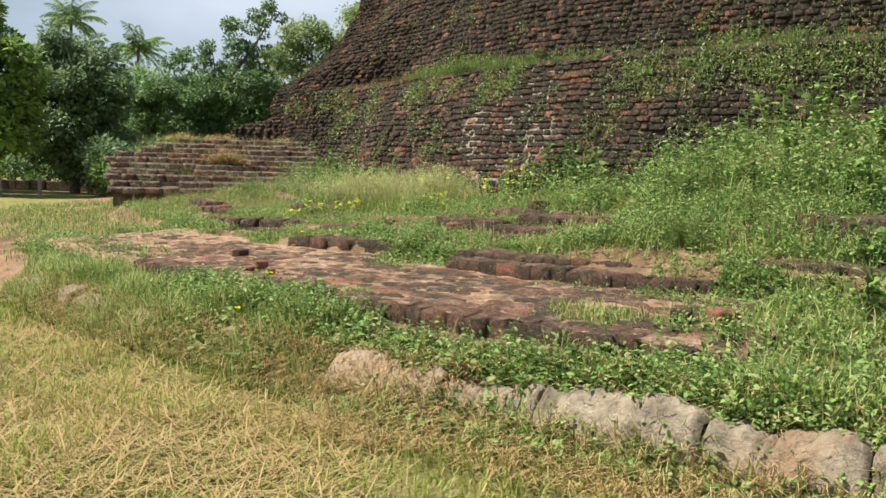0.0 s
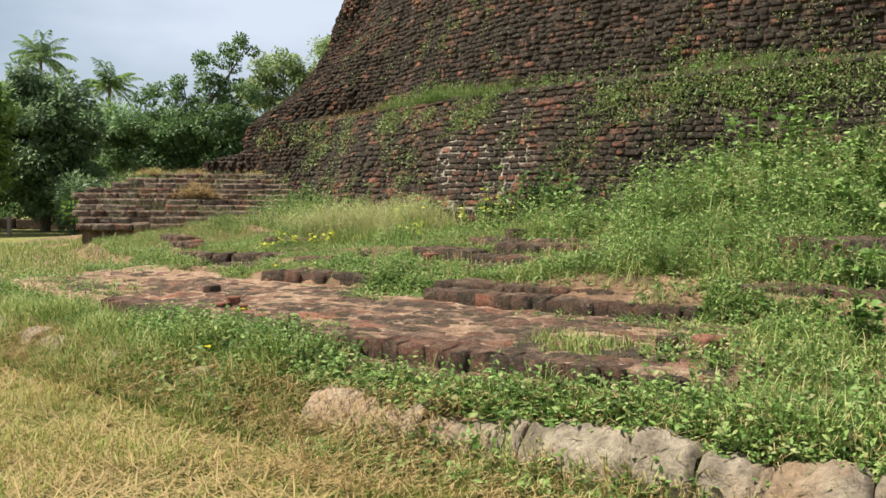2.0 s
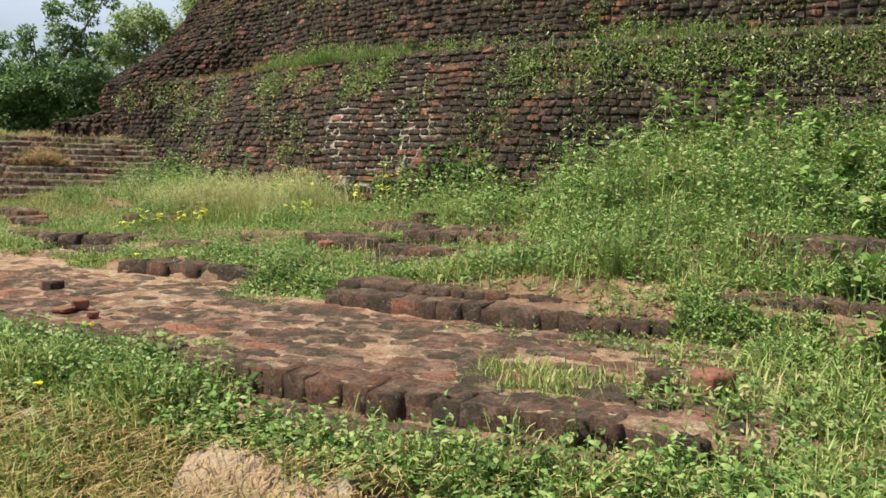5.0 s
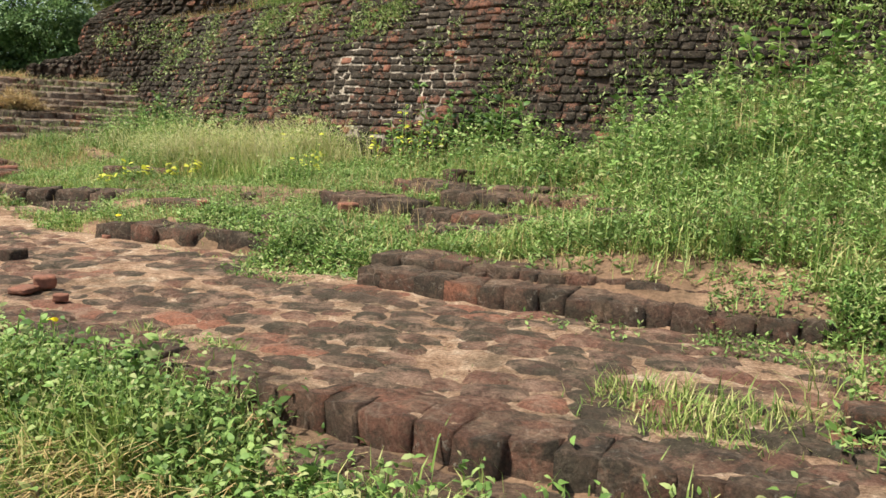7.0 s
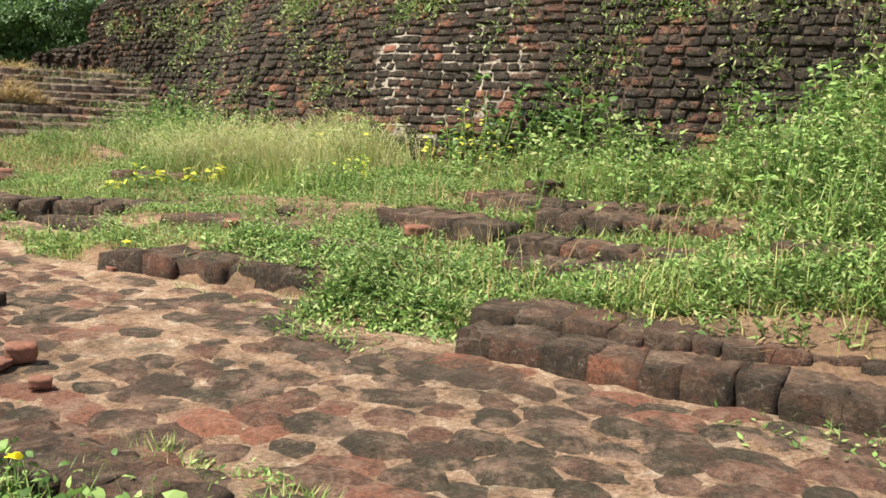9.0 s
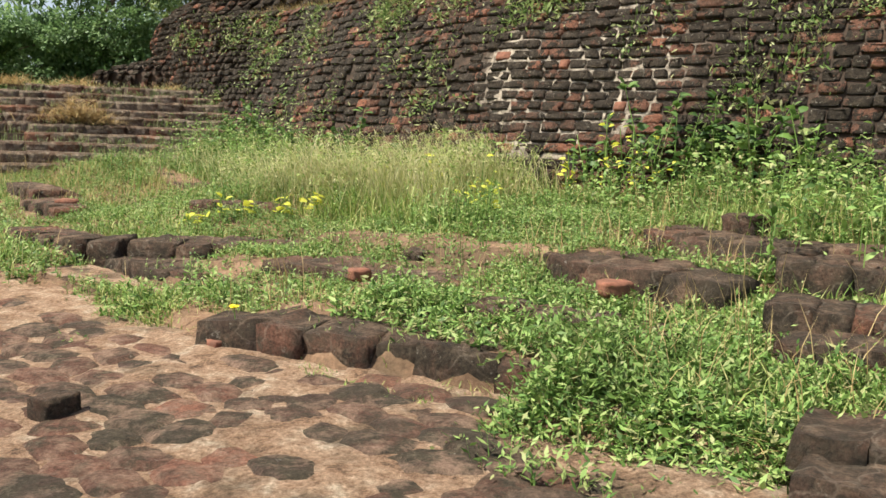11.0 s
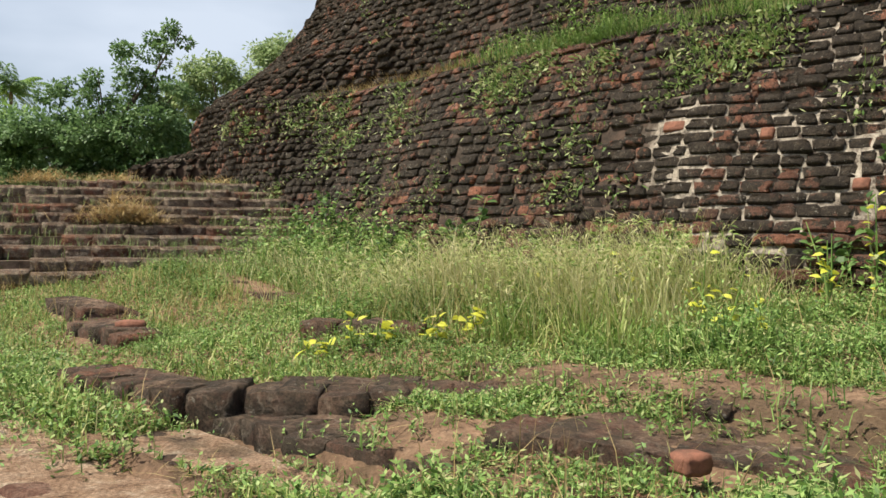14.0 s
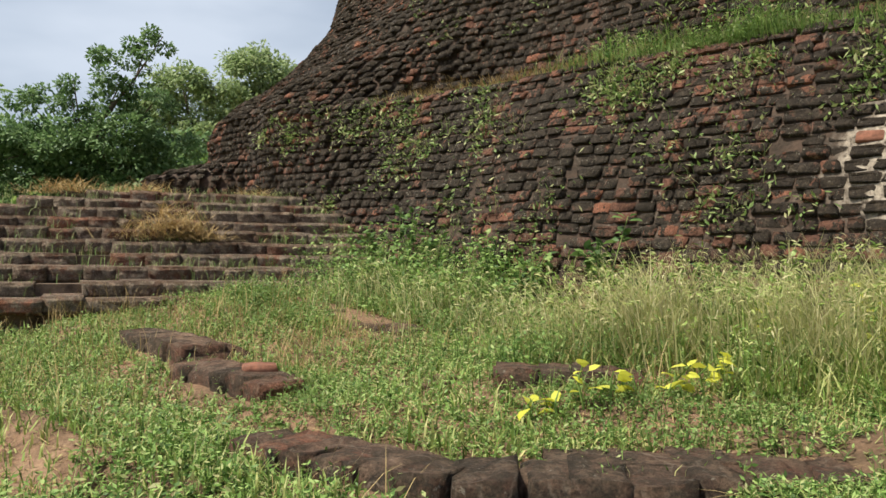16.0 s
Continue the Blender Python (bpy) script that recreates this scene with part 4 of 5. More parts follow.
def post(x, y):
    bm = bmesh.new()
    bmesh.ops.create_cone(bm, cap_ends=True, segments=8, radius1=0.09, radius2=0.08, depth=0.95, matrix=Matrix.Translation((0, 0, 0.45)))
    bmesh.ops.bevel(bm, geom=bm.edges[:], offset=0.012, segments=1, affect="EDGES")
    me = bpy.data.meshes.new("fence_post")
    bm.to_mesh(me)
    bm.free()
    me.materials.append(WOOD)
    thing("fence_post", "short weathered wooden post in the grass field", "post", "fence posts", me).location = (x, y, float(height(x, y)) - 0.05)


for az, dist in ((-26.5, 44), (-28.6, 44)):
    post(*from_start(az, dist))

# ---- grass and weeds ----


def stuff(name, label, data, mat, category="grass"):
    return thing(name, label, category, me=mesh_from(name, data[0], data[1], mat), kind="stuff")


def grass_on(n, area, long, wide, lean, patch=None, bend=0.6):
    """Blades over a stretch of rings; tufts of long ones stand between short ones."""
    p = scatter(n, *area)
    if patch:
        p = thin(p, *patch)
    k = len(p)
    tuft = 0.55 + 0.75 * smooth(-0.4, 0.7, vnoise(p[:, 0], p[:, 1], 2.3, 17)) + 0.3 * smooth(0, 0.8, vnoise(p[:, 0], p[:, 1], 7.0, 19))
    return blades(p, rng.uniform(long[0], long[1], k) * tuft, rng.uniform(wide * 0.6, wide * 1.4, k), rng.uniform(0, 6.283, k), np.abs(rng.normal(0, lean, k)), bend)


# mown lawn: short blades and straw lying flat
stuff("lawn_grass", "short mown grass, half green and half dry", joined(
    grass_on(34000, (30.6, 34.5, -136, -119), (0.05, 0.14), 0.009, 0.6),
    grass_on(12000, (34.5, 40, -142, -117), (0.06, 0.14), 0.010, 0.6),
    grass_on(11000, (30.7, 52, -176, -136), (0.10, 0.28), 0.016, 0.45)), LAWN)
p = thin(scatter(42000, 30.75, 36, -136, -119, 0.02), 0.8, 21, -0.3, 0.7)
pr, pt = ring(p[:, 0], p[:, 1])
p = p[smooth(36, 33.5, pr) * smooth(-136, -133, pt) * smooth(-119, -121, pt) > rng.uniform(0, 1, len(p))]
k = len(p)
stuff("cut_straw", "cut dry straw lying on the lawn", blades(p, rng.uniform(0.10, 0.32, k), rng.uniform(0.004, 0.010, k), rng.uniform(0, 6.283, k), rng.normal(1.38, 0.16, k), 0.12), STRAW)

# grass hanging over the kerb and growing on the strip behind it
stuff("kerb_grass", "long grass and straw hanging over the kerb", joined(
    grass_on(11000, (30.1, 30.8, -137, -126.7), (0.10, 0.26), 0.009, 0.75),
    grass_on(2000, (30.5, 30.95, -126.7, -119), (0.08, 0.24), 0.008, 0.6),
    grass_on(15000, (29.8, 30.3, -138, -117), (0.06, 0.26), 0.007, 0.7)), GRASS)
p = np.concatenate([scatter(4500, 30.3, 30.75, -137, -124.5, 0.03), scatter(700, 29.8, 30.4, -128, -117, 0.03), scatter(2400, 30.6, 31.2, -126, -118, 0.03)])
k = len(p)
stuff("kerb_straw", "dry brown grass hanging over the kerb", blades(p, rng.uniform(0.1, 0.3, k), 0.007, np.radians(-128) + rng.normal(0, 0.7, k), rng.uniform(0.5, 1.3, k), 0.9), STRAW)
stuff("strip_weeds", "low leafy weeds between kerb and paving", joined(
    sprigs(scatter(5200, 29.86, 30.36, -136, -117), rng.uniform(0.03, 0.13, 5200), 6, 0.038, 0.7, wide=0.4),
    sprigs(thin(scatter(420, 29.7, 30.7, -131.8, -127.5), 1.3, 32, -0.3, 0.3), 0.16, 6, 0.07, 0.5, wide=0.7),
    sprigs(scatter(900, 29.72, 30.25, -131.8, -127.2), rng.uniform(0.15, 0.36, 900), 7, 0.055, 0.45, wide=0.48),
    sprigs(scatter(1500, 29.75, 30.45, -127.4, -117), rng.uniform(0.08, 0.26, 1500), 7, 0.062, 0.5, wide=0.5),
    sprigs(scatter(900, 29.0, 29.95, -142, -135), rng.uniform(0.08, 0.24, 900), 7, 0.055, 0.5, wide=0.45, simple=True),
    sprigs(scatter(300, 30.55, 30.9, -126, -119), 0.12, 5, 0.065, 0.5)), WEED, "weeds")

# terrace turf, in patches between the brick steps
stuff("terrace_grass", "patchy grass growing between the ruined brick steps", joined(
    grass_on(26000, (23.6, 27.6, -150, -129.5), (0.03, 0.10), 0.007, 0.75, (1.2, 41, -0.6, 0.15)),
    grass_on(9000, (27.3, 28.05, -140, -128.5), (0.03, 0.10), 0.007, 0.75, (1.5, 42, -0.25, 0.3)),
    grass_on(4500, (27.9, 29.75, -140, -122), (0.03, 0.09), 0.006, 0.8, (1.6, 43, 0.3, 0.75)),
    grass_on(6000, (29.35, 29.8, -133, -128), (0.05, 0.14), 0.007, 0.7),
    grass_on(5000, (26.9, 27.65, -129.5, -120), (0.04, 0.14), 0.006, 0.8, (2.2, 48, -0.1, 0.5)),
    grass_on(9000, (24.9, 27.5, -130, -121), (0.06, 0.18), 0.007, 0.7, (1.1, 46, -0.5, 0.2)),
    grass_on(8000, (28.8, 29.95, -141, -133.8), (0.05, 0.16), 0.008, 0.65),
    grass_on(5000, (28.9, 29.8, -125, -121), (0.05, 0.15), 0.007, 0.7, (1.2, 44, -0.5, 0.2)),
    grass_on(26000, (26.0, 30.9, -165, -139), (0.05, 0.16), 0.010, 0.6, (1.0, 45, -0.8, 0.0))), GRASS)
creeping = thin(scatter(8000, 24.3, 27.5, -150, -133), 1.7, 56, -0.8, 0.0)
p1 = thin(scatter(15000, 24.0, 27.6, -151, -133), 1.1, 52, -0.9, 0.1)
p2 = thin(np.concatenate([scatter(3600, 26.15, 27.0, -134, -128), scatter(1600, 27.0, 27.75, -131.2, -128)]), 1.2, 51, -0.4, 0.3)
p3 = thin(scatter(4200, 23.4, 26.4, -136, -128), 1.2, 53, -0.7, 0.1)
p12 = thin(scatter(4200, 24.8, 27.5, -138, -132.5), 2.4, 79, -0.5, 0.3)
p4 = thin(scatter(2600, 27.3, 28.2, -139, -130.0), 1.4, 54, 0.0, 0.5)
p5 = np.concatenate([scatter(2400, 29.3, 29.8, -133, -128.3), scatter(1400, 27.5, 28.3, -124.6, -121.5), scatter(3000, 28.95, 29.95, -141, -134.2)])
p6 = thin(scatter(7500, 24.6, 27.6, -130.6, -120), 1.3, 58, -1.3, -0.5)
p7 = thin(np.concatenate([scatter(1800, 26.85, 28.15, -131.0, -128.9), scatter(700, 26.8, 27.4, -133.6, -131)]), 1.4, 59, -0.7, 0.1)
p11 = scatter(1500, 25.6, 27.2, -132.3, -126.8)
p8 = np.concatenate([scatter(140, 27.95, 28.3, -126.4, -125.2), scatter(700, 27.6, 28.3, -124.6, -122.6)])
p9 = thin(scatter(900, 27.2, 27.85, -137.4, -134.5), 2.2, 60, -0.1, 0.4)
p10 = thin(scatter(1600, 27.2, 28.5, -143.5, -138.6), 1.6, 63, -0.5, 0.3)
stuff("slope_weeds", "bushy narrow-leaved weeds on the slope between the steps", joined(
    sprigs(p6, rng.uniform(0.04, 0.11, len(p6)) + 0.26 * lush(p6, 1.6, 64) * smooth(-128.0, -124.5, ring(p6[:, 0], p6[:, 1])[1]), 9, 0.062, 0.55, wide=0.30, simple=True),
    sprigs(p7, rng.uniform(0.03, 0.12, len(p7)) + 0.12 * lush(p7, 2.2, 65), 8, 0.056, 0.7, wide=0.34, simple=True),
    sprigs(p11, rng.uniform(0.04, 0.16, 1500), 7, 0.05, 0.7, wide=0.36, simple=True),
    sprigs(p10, rng.uniform(0.05, 0.22, len(p10)), 7, 0.05, 0.6, wide=0.4, simple=True),
    sprigs(p8, rng.uniform(0.05, 0.18, len(p8)), 7, 0.05, 0.6, wide=0.4, simple=True),
    sprigs(p9, rng.uniform(0.05, 0.15, len(p9)), 7, 0.055, 0.6, wide=0.4, simple=True)), WEED, "weeds")
stuff("terrace_weeds", "low leafy weeds creeping over the ruined terraces", joined(
    *[sprigs(p, rng.uniform(0.02, 0.07, len(p)) + 0.07 * lush(p, 1.9, 66), 5, 0.039, 0.8, wide=0.38, lift=0.25, simple=True) for p in (p1, p2, p3, p4, p5, p12)],
    sprigs(creeping, rng.uniform(0.02, 0.05, len(creeping)), 5, 0.030, 1.0, wide=0.5, lift=0.1, simple=True)), WEED, "weeds")
p = np.concatenate([thin(scatter(6000, 23.8, 27.6, -152, -128), 1.0, 55, -0.4, 0.5), scatter(2600, 23.6, 27.6, -131, -115)])
k = len(p)
stuff("dry_stalks", "thin dry stalks standing among the weeds", blades(p, rng.uniform(0.08, 0.38, k), 0.004, rng.uniform(0, 6.283, k), np.abs(rng.normal(0.4, 0.35, k)), 0.4), STRAW)

p = np.concatenate([thin(scatter(9000, 23.8, 28.0, -151, -128, 0.008), 1.3, 57, -0.6, 0.3), scatter(1600, 26.9, 27.6, -129.5, -122.5, 0.008)])
k = len(p)
stuff("dry_litter", "dry stalks and leaf litter lying on the terraces", blades(p, rng.uniform(0.05, 0.2, k), rng.uniform(0.003, 0.007, k), rng.uniform(0, 6.283, k), rng.normal(1.42, 0.12, k), 0.15), STRAW)

# rank growth on the mound
mound = (23.3, 27.6, -129.5, -112)
stuff("mound_grass", "rank grass between the weeds on the mound", joined(
    grass_on(8000, (23.3, 27.6, -126.6, -112), (0.10, 0.46), 0.007, 0.55),
    grass_on(3000, (23.3, 25.2, -132, -127), (0.08, 0.3), 0.007, 0.55),
    grass_on(6500, (27.4, 29.7, -123.5, -112), (0.08, 0.24), 0.008, 0.6)), GRASS)
p = thin(scatter(3400, 23.3, 26.0, -130.5, -112), 0.9, 61, -0.5, 0.2)
q = thin(scatter(9500, *mound), 1.6, 62, -0.75, 0.05)
qr, qt = ring(q[:, 0], q[:, 1])
q = q[(qt > -126.4) | (qr < 25.2)]
low = scatter(3000, 27.4, 29.8, -123.3, -112)
stuff("mound_weeds", "dense leafy weeds on the mound below the dome", joined(
    sprigs(q, rng.uniform(0.05, 0.13, len(q)) + 0.42 * lush(q, 2.1, 67) ** 1.4, 9, 0.062, 0.5, wide=0.32, simple=True),
    sprigs(p, rng.uniform(0.12, 0.35, len(p)) + 0.55 * lush(p, 1.6, 68) ** 1.4, 13, 0.075, 0.32, wide=0.42),
    sprigs(low, rng.uniform(0.05, 0.14, 3000) + 0.12 * lush(low, 1.8, 69), 8, 0.06, wide=0.42, simple=True)), WEED, "weeds")

# tall seeding grass at the wall's foot, thickest in one wide clump


def clump(p):
    r, th = ring(p[:, 0], p[:, 1])
    return smooth(-143.5, -140.8, th) * smooth(-135.8, -137.6, th)


p = thin(scatter(13000, 23.3, 25.3, -151, -134.5), 2.1, 71, -0.5, 0.5)
k = len(p)
q = thin(scatter(9000, 23.5, 25.2, -149, -136), 2.6, 73, -0.3, 0.5)
q = q[0.25 + 0.75 * clump(q) > rng.uniform(0, 1, len(q))]
kq = len(q)
tuft = (0.5 + 0.8 * smooth(-0.5, 0.6, vnoise(p[:, 0], p[:, 1], 1.7, 74))) * (0.6 + 0.95 * clump(p))
q_az, q_lean, q_long = rng.normal(3.3, 1.2, kq), rng.uniform(0.1, 0.8, kq), rng.uniform(0.25, 0.6, kq) + 0.3 * clump(q)
tip = q + (q_long * 0.5)[:, None] * np.stack([np.cos(q_az) * np.sin(q_lean), np.sin(q_az) * np.sin(q_lean), np.cos(q_lean)], -1)
tip += (q_long * 0.3)[:, None] * np.stack([np.cos(q_az) * np.sin(q_lean + 0.5), np.sin(q_az) * np.sin(q_lean + 0.5), np.cos(q_lean + 0.5)], -1)
heads = np.repeat(tip[::5], 5, axis=0)
hd = rng.normal(0, 0.6, heads.shape) + np.repeat(np.stack([np.cos(q_az), np.sin(q_az), 0.2 + 0 * q_az], -1)[::5], 5, axis=0)
stuff("tall_grass", "tall pale seeding grass at the foot of the wall", joined(
    blades(p, rng.uniform(0.10, 0.36, k) * tuft, rng.uniform(0.005, 0.011, k), rng.uniform(0, 6.283, k), rng.uniform(0.1, 1.15, k), 0.5),
    leaves(heads + rng.normal(0, 0.02, heads.shape), hd, 0.05, 0.012, simple=False)), TALL)
f1 = thin(scatter(1300, 23.2, 24.5, -152, -129), 1.2, 72, -0.4, 0.4)
f2 = thin(scatter(6500, 23.6, 25.5, -151, -132), 1.4, 75, -0.6, 0.2)
stuff("seed_stalks", "pale arching stalks of seeding grass", joined(
    blades(q, q_long, rng.uniform(0.004, 0.007, kq), q_az, q_lean, 0.6),
    leaves(heads[::2] + rng.normal(0, 0.03, heads[::2].shape), hd[::2], 0.06, 0.01)), PALE_STALK)
stuff("foot_weeds", "leafy weeds along the foot of the wall", joined(
    sprigs(f1, rng.uniform(0.1, 0.55, len(f1)), 9, 0.07, 0.4, wide=0.45),
    sprigs(f2, rng.uniform(0.05, 0.16, len(f2)) + 0.22 * lush(f2, 1.8, 76), 8, 0.05, 0.5, wide=0.36, simple=True),
    sprigs(scatter(620, 23.3, 24.3, -154.5, -145), rng.uniform(0.15, 0.75, 620), 10, 0.075, 0.4, wide=0.4)), WEED, "weeds")

# growth on the wall and its ledge


def on_wall(n, z0, z1, t0, t1, out=0.03):
    z, th = rng.uniform(z0, z1, n), rng.uniform(t0, t1, n)
    r = wall_radius(z, th) + out
    x, y = at_ring(r, th)
    return np.stack([x, y, z], -1), th


def tufts(n, z0, z1, t0, t1, chance, leaves_each, size):
    """Little hanging plants rooted in the joints: trailing stems and narrow leaves."""
    z, th = rng.uniform(z0, z1, n), rng.uniform(t0, t1, n)
    keep = chance(th, z) > rng.uniform(0, 1, n)
    z, th = z[keep], th[keep]
    big = rng.uniform(size[0], size[1], len(z))
    zz, tt, bb = np.repeat(z, leaves_each), np.repeat(th, leaves_each), np.repeat(big, leaves_each)
    zz = zz + rng.normal(0, 0.30, len(zz)) * bb - np.abs(rng.normal(0, 0.3, len(zz))) * bb
    tt = tt + np.degrees(rng.normal(0, 0.55, len(tt)) * bb / 22.5)
    x, y = at_ring(wall_radius(zz, tt) + rng.uniform(0.0, 0.5, len(zz)) * bb, tt)
    a = np.radians(tt)
    d = np.stack([np.cos(a), np.sin(a), np.full(len(a), 0.15)], -1) * 0.7 + rng.normal(0, 0.7, (len(a), 3))
    ln = rng.uniform(0.03, 0.085, len(a))
    stem_z, stem_t = np.repeat(z, 6) + rng.normal(0, 0.04, len(z) * 6), np.repeat(th, 6) + rng.normal(0, 0.12, len(z) * 6)
    sx, sy = at_ring(wall_radius(stem_z, stem_t), stem_t)
    k = len(stem_z)
    return joined(leaves(np.stack([x, y, zz], -1), d, ln, ln * 0.36, simple=True),
                  blades(np.stack([sx, sy, stem_z], -1), np.repeat(big, 6) * rng.uniform(0.4, 1.0, k), 0.005, np.radians(stem_t) + rng.normal(0, 0.9, k), rng.uniform(0.2, 1.3, k), 1.0))


def lower_chance(th, z):
    return 0.10 + 0.85 * vnoise(th * 0.4, z, 1.9, 81) + 0.25 * smooth(-138, -127, th) + 0.25 * smooth(2.5, 3.3, z) - 0.9 * lime_patch(th, z) - 0.3 * smooth(-156, -160, th)


def upper_chance(th, z):
    return 0.12 + 0.4 * vnoise(th * 0.4, z, 1.1, 84) + 0.5 * smooth(-140, -126, th) * smooth(5.2, 3.8, z)


stuff("wall_creepers", "creepers and small weeds rooted in the brick wall", joined(
    tufts(1300, 1.7, 3.45, -161, -113, lower_chance, 34, (0.10, 0.42)),
    tufts(420, 2.9, 3.45, -152, -113, lower_chance, 40, (0.12, 0.34))), VINE, "creeper")
stuff("dome_creepers", "sparse weeds rooted higher in the brick dome", tufts(700, 3.6, 6.6, -160, -113, upper_chance, 22, (0.10, 0.32)), VINE, "creeper")

# the ledge: a lush stretch, then broken tufts that run out along the wall
p, th = on_wall(34000, 3.36, 3.68, -150, -112, 0.0)
lush_stretch = smooth(-149, -146.5, th) * smooth(-136.5, -139.5, th)
gap = smooth(-0.25, 0.45, vnoise(th * 0.4, p[:, 2] * 3, 1.3, 86))
keep = (0.75 * lush_stretch + 0.25) * (0.25 + 0.75 * gap) * (0.45 + 0.55 * lush_stretch + 0.3 * smooth(-130, -126, th)) > rng.uniform(0, 1, len(p))
p, th, lush_stretch = p[keep], th[keep], lush_stretch[keep]
k = len(p)
long = 0.45 + 0.35 * lush_stretch + 0.7 * smooth(-0.2, 0.7, vnoise(th * 0.4, p[:, 2] * 0.4, 1.9, 87))
az = np.radians(th) + rng.normal(0, 1.2, k)
p2, th2 = on_wall(3800, 3.38, 3.62, -148.5, -112, 0.0)
grow = smooth(-0.1, 0.6, vnoise(th2 * 0.4, p2[:, 2] * 0.3, 1.4, 88)) * (0.35 + 0.65 * smooth(-136, -141, th2))
keep = grow > rng.uniform(0, 1, len(p2))
p2, grow = p2[keep], grow[keep]
stuff("ledge_grass", "grass and weeds growing in tufts along the ledge", joined(
    blades(p, rng.uniform(0.06, 0.30, k) * long, rng.uniform(0.005, 0.010, k), az, np.abs(rng.normal(0.35, 0.35, k)), 0.7),
    sprigs(p2, rng.uniform(0.08, 0.22, len(p2)) + 0.42 * grow, 9, 0.068, 0.45, wide=0.38, simple=True)), WEED)
p, th = on_wall(1700, 3.42, 3.72, -156, -146, 0.02)
k = len(p)
stuff("dry_ledge_grass", "dry straw-coloured grass at the broken end of the ledge", blades(p, rng.uniform(0.06, 0.22, k), 0.006, np.radians(th) + rng.normal(0, 0.9, k), rng.uniform(0.4, 1.4, k), 0.9), STRAW)

# dry grass on the platform


def heap(label, u, v, z, wide, tall, n):
    c = np.array(uv(u, v, z))
    off = rng.normal(0, 1, (n, 3)) * np.array([wide * 0.4, wide * 0.25, 0])
    off[:, 2] = np.abs(rng.normal(0, tall * 0.4, n)) * np.exp(-(off[:, 0] / wide * 1.6) ** 2)
    data = blades(c + off, rng.uniform(0.15, 0.4, n), 0.007, rng.uniform(0, 6.283, n), rng.uniform(0.9, 1.65, n), 0.25)
    thing("dry_grass_heap", label, "dry grass", me=mesh_from("dry_grass_heap", *data, STRAW), kind="stuff")


heap("heap of dry brown grass on the platform steps", -0.2, 19.55, 1.62, 0.62, 0.36, 1500)
heap("tuft of dry grass on the platform's top", -1.2, 21.7, 2.16, 0.55, 0.14, 500)
heap("tuft of dry grass on the platform's top", -0.3, 22.2, 2.18, 0.6, 0.14, 600)
heap("tuft of dry grass on the platform's top", 1.3, 22.3, 2.18, 0.6, 0.12, 500)
pu, pv = rng.uniform(-2.2, 2.6, 5200), rng.uniform(18.0, 22.6, 5200)
pz = np.array([PLAT_Z[min(max(int(np.searchsorted(PLAT_V, v)), 0), 10)] for v in pv])
keep = vnoise(pu, pv, 2.2, 91) > -0.05
p = np.column_stack([pu * UX - pv * UY, pu * UY + pv * UX, pz - 0.02])[keep]
k = len(p)
stuff("platform_weeds", "small weeds and dry tufts on the platform steps", blades(p, rng.uniform(0.05, 0.2, k), 0.006, rng.uniform(0, 6.283, k), np.abs(rng.normal(0.3, 0.35, k)), 0.7), VINE)

# plants that can be counted


def leafy_plant(r, th, tall, n_stems, leaf, mat, text, wide=0.6, name="leafy_shrub", few=1.0):
    x, y = at_ring(r, th)
    z = float(height(x, y))
    top = thing(name, text, "plant", "tall weeds")
    top.location = (float(x), float(y), z)
    stems, leaf_sets = [], []
    for _ in range(n_stems):
        az, lean, h = rng.uniform(0, 6.283), abs(rng.normal(0, 0.36)), tall * rng.uniform(0.6, 1.05)
        tip = np.array([math.cos(az) * math.sin(lean), math.sin(az) * math.sin(lean), math.cos(lean)]) * h
        stems.append(tube([(0, 0, -0.05), tip * 0.5 + rng.normal(0, 0.02, 3), tip], [0.008, 0.006, 0.003], 5))
        k = int(22 * few * h / 0.7) + 3
        s = rng.uniform(0.25, 1.0, k)
        a, el = rng.uniform(0, 6.283, k), rng.normal(0.2, 0.35, k)
        d = np.stack([np.cos(a) * np.cos(el), np.sin(a) * np.cos(el), np.sin(el)], -1)
        ln = leaf * rng.uniform(0.6, 1.25, k)
        leaf_sets.append(leaves(tip * s[:, None] + d * 0.02, d, ln, ln * wide))
    part("stalk", mesh_from("stalk", *joined(*stems), WEED, True), top)
    part("foliage", mesh_from("foliage", *joined(*leaf_sets), mat), top)


for r, th, tall, n, leaf in ((23.4, -134.4, 0.95, 4, 0.09), (23.6, -135.0, 0.65, 4, 0.085), (23.4, -133.8, 0.7, 4, 0.09), (23.4, -135.9, 0.6, 4, 0.085), (23.3, -133.2, 0.7, 5, 0.11), (23.4, -132.3, 0.75, 5, 0.10),
                             (23.4, -144.1, 0.75, 6, 0.10), (23.4, -147.1, 0.55, 5, 0.10), (23.5, -148.9, 0.7, 5, 0.09), (23.4, -150.7, 0.95, 6, 0.09), (23.5, -152.0, 0.8, 5, 0.09), (23.6, -145.6, 0.5, 5, 0.09), (23.4, -141.6, 0.5, 4, 0.09)):
    leafy_plant(r, th, tall, n, leaf, SHRUB, "dark leafy shrub with broad leaves by the wall")
